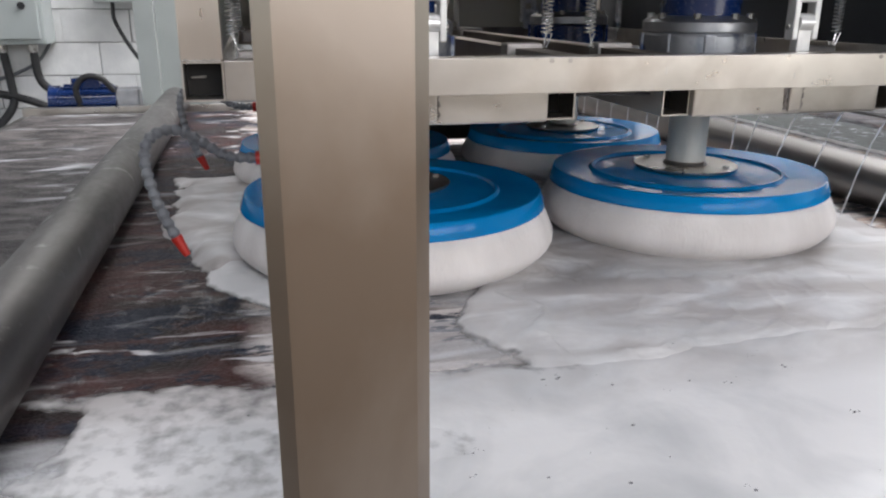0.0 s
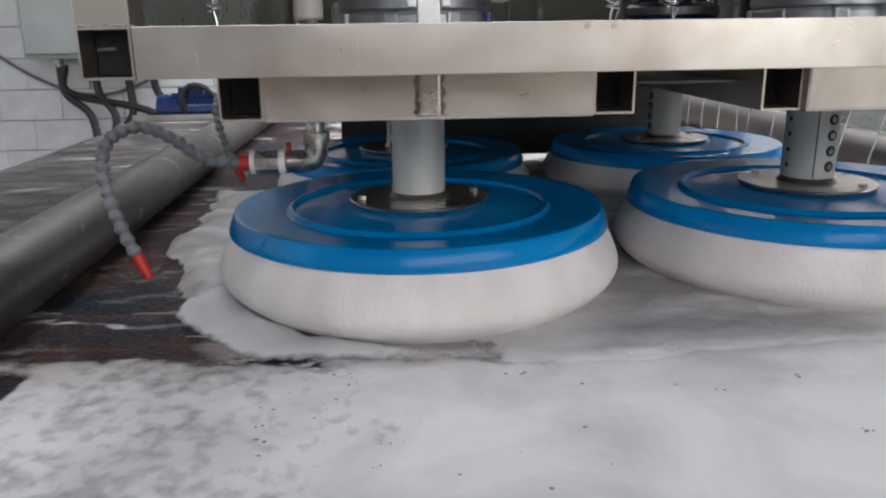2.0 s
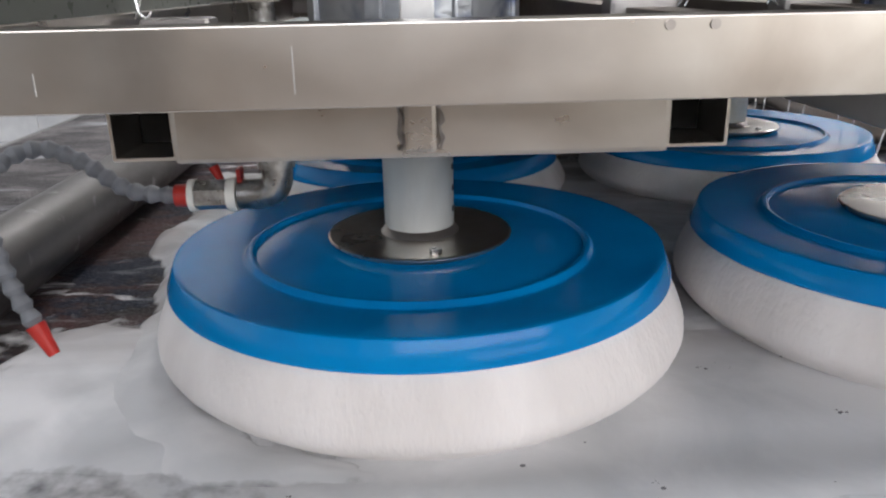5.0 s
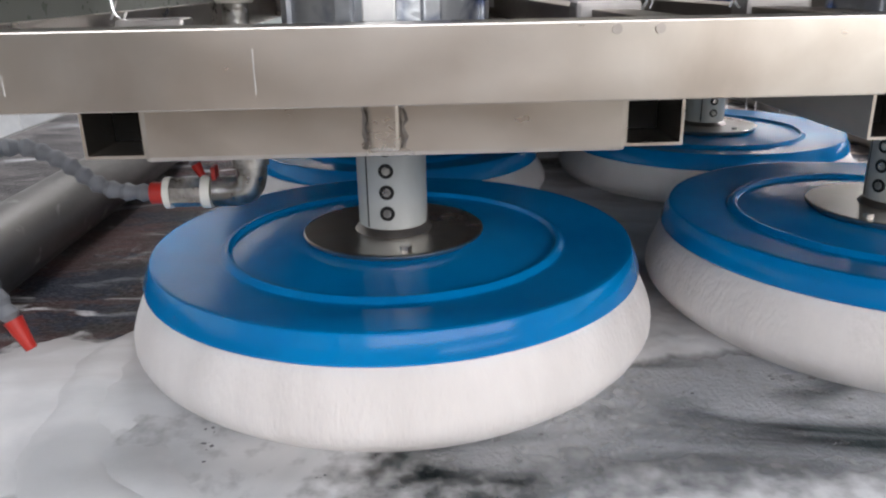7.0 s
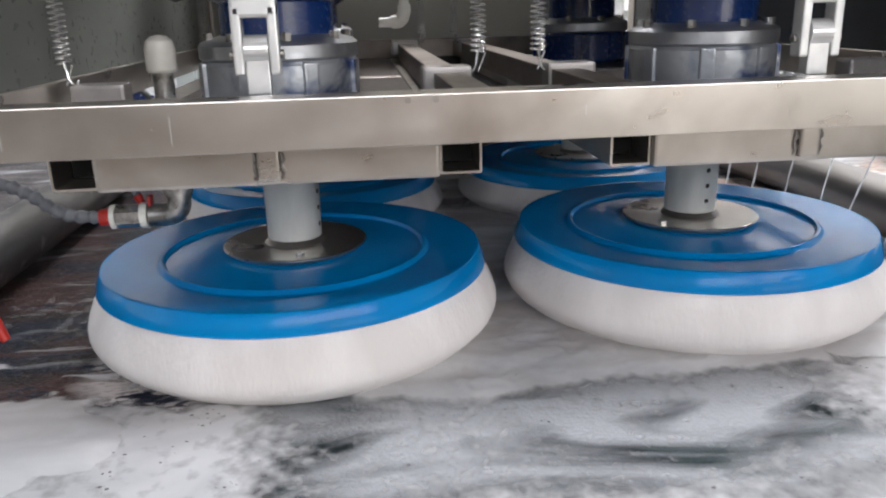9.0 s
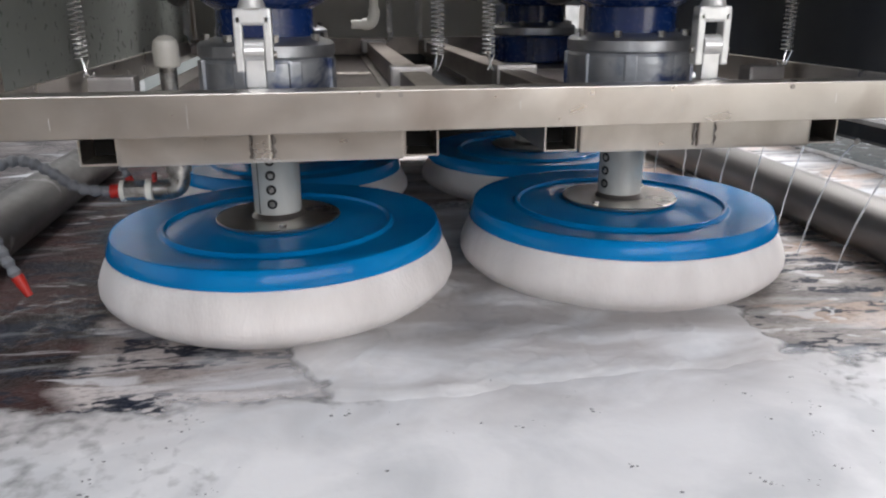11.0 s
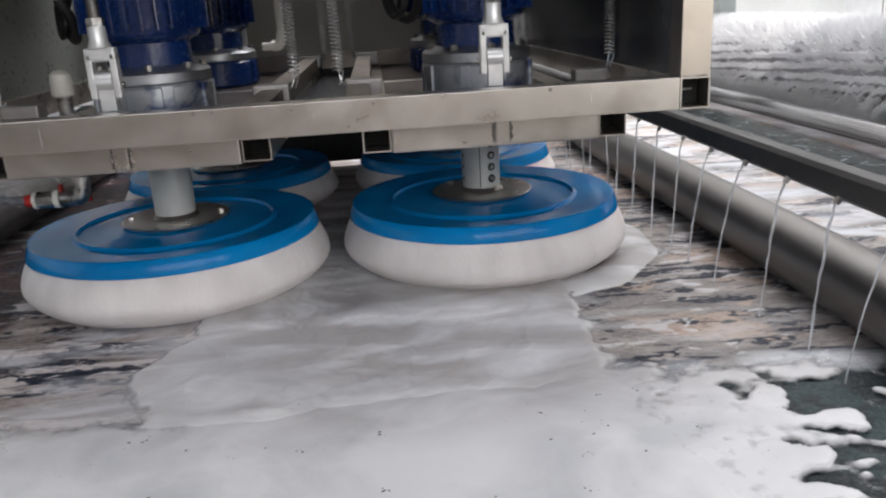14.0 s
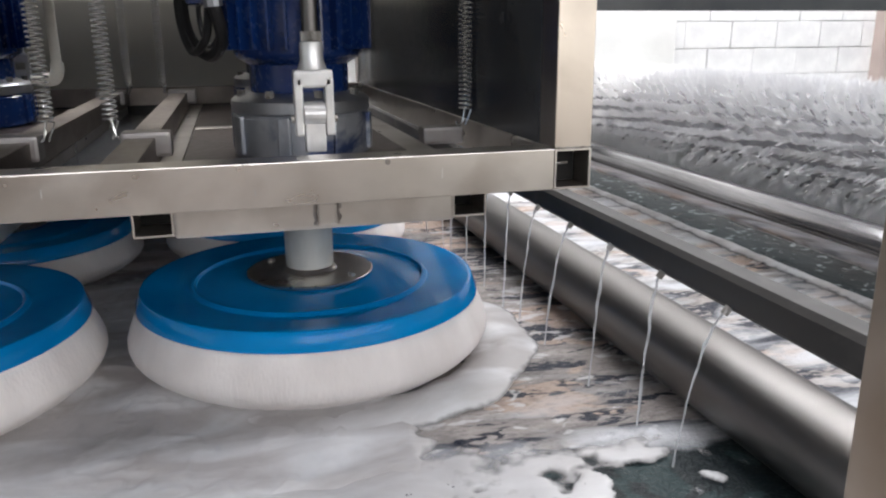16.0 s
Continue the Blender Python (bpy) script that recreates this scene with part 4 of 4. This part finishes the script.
def soap_feed(dy):
    """Standpipe, elbow, brass-ended fitting, jointed grey hose and red nozzle."""
    x, y = -0.150, 0.382 + dy
    f = part("soap_feed", cyl((x, y, -0.135), (x, y, 0.075), 0.016, 20), GALV, head, "galvanised soap feed pipe", True)
    part("pipe_cap", lathe([(0.0, 0.070), (0.021, 0.070), (0.024, 0.074), (0.024, 0.105), (0.021, 0.118), (0.012, 0.126), (0, 0.128)], 24), PVC, f, "white rounded plastic cap", True, (x, y, 0))
    part("elbow", pipe(smooth_path([(x, y, -0.115), (x, y, -0.140), (x - 0.006, y, -0.156), (x - 0.022, y, -0.162), (x - 0.05, y, -0.162)], 6), 0.0195, 18), GALV, f, "galvanised elbow", True)
    part("collar", cyl((x, y, -0.128), (x, y, -0.112), 0.0235, 20), GALV, f, "", True)
    part("collar", cyl((x - 0.052, y, -0.162), (x - 0.064, y, -0.162), 0.0215, 20), PVC, f, "white sealing collar", True)
    part("union_nut", cyl((x - 0.064, y, -0.162), (x - 0.104, y, -0.162), 0.0195, 6), GALV, f)
    part("collar", cyl((x - 0.104, y, -0.162), (x - 0.112, y, -0.162), 0.0205, 20), PVC, f, "", True)
    part("red_adapter", cyl((x - 0.112, y, -0.162), (x - 0.130, y, -0.162), 0.0145, 16), RED, f, "red plastic adapter", True)
    part("tap_lever", box(x - 0.050, x - 0.044, y - 0.010, y + 0.010, -0.146, -0.128, bevel=0.002), RED, f, "small red tap lever")
    path = smooth_path([(x - 0.128, y, -0.162), (x - 0.19, y + 0.005, -0.155), (x - 0.245, y + 0.012, -0.118), (x - 0.295, y + 0.008, -0.098), (x - 0.335, y - 0.03, -0.115),
                        (x - 0.338, y - 0.062, -0.165), (x - 0.318, y - 0.078, -0.24), (x - 0.290, y - 0.086, -0.305)], 24)
    total, last, n = 0.0, path[0], 0
    for p, q in zip(path, path[1:]):
        total += (q - p).length
        if total >= 0.0185:
            d = (q - last)
            part("hose_link", add_cyl(cyl(last, last + d * 0.62, 0.0080, 14, 0.0122), last + d * 0.62, q, 0.0122, 14, 0.0088), HOSE, f, "", True)
            last, total, n = q, 0.0, n + 1
    tip = path[-1]
    part("spray_tip", cyl(last, tip + Vector((0.015, -0.004, -0.030)), 0.0120, 14, 0.0070), RED, f, "red plastic spray tip", True)


soap_feed(0.0)
soap_feed(0.86)

part("drop_pipe", pipe(smooth_path([(0.215, 1.02, 0.128), (0.255, 1.015, 0.128), (0.270, 1.01, 0.134), (0.275, 1.01, 0.156), (0.275, 1.01, 0.40), (0.275, 1.01, 0.75)], 6), 0.0115, 14), PVC, head, "pale plastic drop pipe", True)
part("pipe_elbow", pipe(smooth_path([(0.245, 1.016, 0.128), (0.265, 1.012, 0.131), (0.275, 1.01, 0.150), (0.275, 1.01, 0.168)], 6), 0.0155, 14), PVC, head, "", True)
for bx, by in BRUSH_AT[:2]:
    loom = smooth_path([(bx - 0.17, by - 0.02, 0.62), (bx - 0.18, by - 0.06, 0.42), (bx - 0.155, by - 0.09, 0.30), (bx - 0.14, by - 0.05, 0.22), (bx - 0.17, by + 0.02, 0.19), (bx - 0.21, by + 0.08, 0.26), (bx - 0.20, by + 0.12, 0.5)])
    part("cable_loom", pipe(loom, 0.012, 10), RUBBER, head, "black motor cable loop", True)
    part("cable_gland", cyl((bx - 0.155, by - 0.09, 0.315), (bx - 0.150, by - 0.088, 0.275), 0.017, 10), CAST, head)

# ---- rear of the shop ----
cab = empty("control_cabinet", "grey enamelled electrical cabinet on the block wall", "cabinet", (-1.80, WALL_Y - 0.004, 1.12))
part("body", box(-0.48, 0.36, -0.26, 0.0, 0, 0.9, bevel=0.012), CABINET, cab)
part("door", box(-0.46, 0.34, -0.285, -0.262, 0.03, 0.87, bevel=0.008), CABINET, cab)
part("door_lock", cyl((0.26, -0.285, 0.22), (0.26, -0.30, 0.22), 0.02, 16), RUBBER, cab)
for x in (-0.33, -0.12, 0.08, 0.25):
    part("cable_gland", cyl((x, -0.13, 0.0), (x, -0.13, -0.05), 0.03, 12), GALV, cab)
for k, (x, xe, b) in enumerate(((-0.33, -0.12, 0.5), (-0.12, -0.02, 0.6), (0.08, 0.0, 0.62), (0.25, 0.42, 0.46), (-0.30, 0.7, 0.42))):
    pts = smooth_path([(-1.80 + x, WALL_Y - 0.13, 1.08), (-1.80 + x + 0.02, WALL_Y - 0.14, 0.9), (-1.80 + (x + xe) / 2 + 0.06, WALL_Y - 0.16, 0.76), (-1.80 + xe, WALL_Y - 0.2, b)])
    thing("power_cable", pipe(pts, 0.024, 10), RUBBER, "thick black power cable hanging from the cabinet", "cable", "", "cabinet cables", True)
sb = empty("switch_box", "small grey switch box on the block wall", "switch box", (-1.08, WALL_Y - 0.004, 1.36))
part("body", box(-0.10, 0.26, -0.12, 0, 0, 0.5, bevel=0.01), CABINET, sb)
part("red_switch", cyl((-0.02, -0.12, 0.16), (-0.02, -0.15, 0.16), 0.04, 20), RED, sb, "red rotary switch", True)
part("conduit", pipe(smooth_path([(0.0, -0.06, 0.0), (0.0, -0.06, -0.1), (0.05, -0.06, -0.22), (0.12, -0.07, -0.34)]), 0.012, 8), RUBBER, sb, "thin dark cable", True)
thing("loop_cable", pipe(smooth_path([(-2.7, WALL_Y - 0.03, 1.25), (-2.3, WALL_Y - 0.03, 0.98), (-1.95, WALL_Y - 0.03, 0.88), (-1.6, WALL_Y - 0.03, 0.98), (-1.45, WALL_Y - 0.03, 1.15)]), 0.010, 8), HOSE, "thin grey cable looping along the wall", "cable", smooth=True)
dm = empty("drive_motor", "blue drive motor at the far end of the bed", "motor", (-1.12, 3.62, 0.82))
part("body", cyl((-0.17, 0, 0.02), (0.12, 0, 0.02), 0.085, 28), MOTOR, dm, smooth=True)
part("gearbox", box(0.12, 0.24, -0.08, 0.08, -0.07, 0.09, bevel=0.01), CAST, dm, "cast gearbox")
part("fan_cover", cyl((-0.22, 0, 0.02), (-0.17, 0, 0.02), 0.09, 28), MOTOR, dm, smooth=True)
part("terminal_box", box(-0.1, 0.04, -0.05, 0.05, 0.09, 0.15, bevel=0.006), MOTOR, dm)
part("lead", pipe(smooth_path([(-0.06, -0.08, 0.0), (-0.07, -0.09, 0.10), (-0.02, -0.09, 0.16), (0.06, -0.09, 0.15), (0.12, -0.08, 0.08)]), 0.016, 10), RUBBER, dm, "black cable looped over the motor", True)
part("stand", box(-0.18, 0.22, -0.1, 0.1, -0.82, -0.072), DULL, dm)
for k in range(12):
    a = math.pi * 2 * k / 12
    bm = box(-0.15, 0.10, 0.083, 0.096, -0.003, 0.003)
    bmesh.ops.rotate(bm, verts=bm.verts, cent=(0, 0, 0), matrix=Matrix.Rotation(a, 3, "X"))
    bmesh.ops.translate(bm, verts=bm.verts, vec=(0, 0, 0.02))
    part("cooling_fin", bm, MOTOR, dm)
for x in (-0.86, 2.6):
    thing("rear_post", hollow(x, x + 0.10, 3.52, 3.62, 0, 2.6, 0.004, "Z"), CABINET, "grey steel machine post behind the bed", "post", "", "rear posts")
thing("rear_panel_sheet", box(-0.755, -0.50, 3.56, 3.57, 0.8, 2.6), CABINET, "grey steel sheet fixed behind the bed", "panel")
thing("cross_beam", box(1.65, 7.6, 3.0, 3.1, Z0 + 0.345, Z0 + 0.47, bevel=0.004), DARK, "dark steel beam spanning behind the machine", "beam")
for x in (1.75, 7.5):
    thing("beam_column", hollow(x - 0.05, x + 0.05, 3.0, 3.1, 0, Z0 + 0.344, 0.004, "Z"), DARK, "dark steel column carrying the beam", "column", "", "beam columns")
thing("plaster_pier", box(2.90, 3.89, WALL_Y - 0.06, WALL_Y + 0.01, 0, 3.2, bevel=0.01), PLASTER, "smooth white plastered pier on the block wall", "pier", "structure")

thing("wall_column", box(5.72, 6.20, WALL_Y - 0.12, WALL_Y + 0.01, 0, 4.8, bevel=0.01), material("pinkish_render", (0.46, 0.38, 0.345), 0.85, 0, (0.38, 0.31, 0.28), 3, 7, (1, 1, 1), 0.2, 50), "pinkish rendered column on the block wall", "column", "structure")

# wall blocks, laid last
block_mesh = mesh_of("block", box(-0.1975, 0.1975, -0.018, 0.0, -0.097, 0.097, bevel=0.004), BLOCK)
wr = random.Random(2)
for row in range(0, 13):
    z = 0.22 + row * 0.2
    for k in range(-15, 19):
        x = k * 0.4 + (0.0 if row % 2 else 0.2)
        if -5.75 < x < 6.6 and (x < -0.5 or x > 2.0):
            b = new("block", block_mesh)
            b.parent = wall_north
            b.matrix_basis = pose(x + wr.uniform(-0.004, 0.004), WALL_Y + 0.013 - wr.uniform(0, 0.004), z, 0, wr.uniform(-0.4, 0.4), 0)

# ---- movement ----


def motions():
    walk(head, [(t, pose(0, d, Z0)) for t, d in HEAD_ROWS])
    x, y = BRUSH_AT[0]
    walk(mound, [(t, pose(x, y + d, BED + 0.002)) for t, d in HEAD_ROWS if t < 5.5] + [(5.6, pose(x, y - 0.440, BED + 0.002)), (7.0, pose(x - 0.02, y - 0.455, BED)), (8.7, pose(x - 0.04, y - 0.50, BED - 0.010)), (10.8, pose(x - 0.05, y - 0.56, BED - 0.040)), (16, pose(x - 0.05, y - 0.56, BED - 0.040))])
    x, y = BRUSH_AT[1][0], BRUSH_AT[1][1] - 0.6
    walk(mound_right, [(0, pose(x, y - 0.05, BED - 0.040)), (11.0, pose(x, y + 0.133, BED - 0.040)), (13.0, pose(x, y + 0.380, BED - 0.026)), (13.5, pose(x, y + 0.426, BED - 0.015)), (14.5, pose(x, y + 0.310, BED - 0.005)), (15.5, pose(x + 0.01, y + 0.200, BED - 0.001)), (16, pose(x + 0.01, y + 0.136, BED))])
    walk(wedge, [(t, pose(0, d, BED)) for t, d in HEAD_ROWS if t < 4.75] + [(5.4, pose(0, -0.10, BED - 0.012)), (6.4, pose(0, -0.15, BED - 0.045)), (16, pose(0, -0.15, BED - 0.045))])
    walk(heap, [(0, pose(0, -0.06, BED - 0.020)), (2.8, pose(0, -0.06, BED - 0.020)), (4.2, pose(0, -0.02, BED)), (6.8, pose(0, 0.02, BED)), (8.7, pose(0, 0, BED)), (10.7, pose(0, -0.06, BED - 0.020)), (16, pose(0, -0.06, BED - 0.020))])
    walk(side_foam, [(0, pose(0, 0, BED)), (8.7, pose(0, 0, BED - 0.001)), (10.7, pose(0, 0.05, BED - 0.030)), (16, pose(0, 0.05, BED - 0.030))])
    walk(drift, [(0, pose(0, 0, BED)), (4.6, pose(0, 0, BED)), (6.6, pose(0.01, -0.01, BED - 0.020)), (8.8, pose(0.01, -0.01, BED - 0.020)), (10.7, pose(0, 0, BED)), (16, pose(0, 0, BED))])
    for (x, y), drop, b, sign, start in zip(BRUSH_AT, DROPS, brushes, (-1, 1, 1, -1), (-3.4, 107.5, 80, 10)):
        walk(b, [(k / 15, pose(x, y, -drop, 0, 0, start + sign * 990.6 * k / 15)) for k in range(241)])


motions()
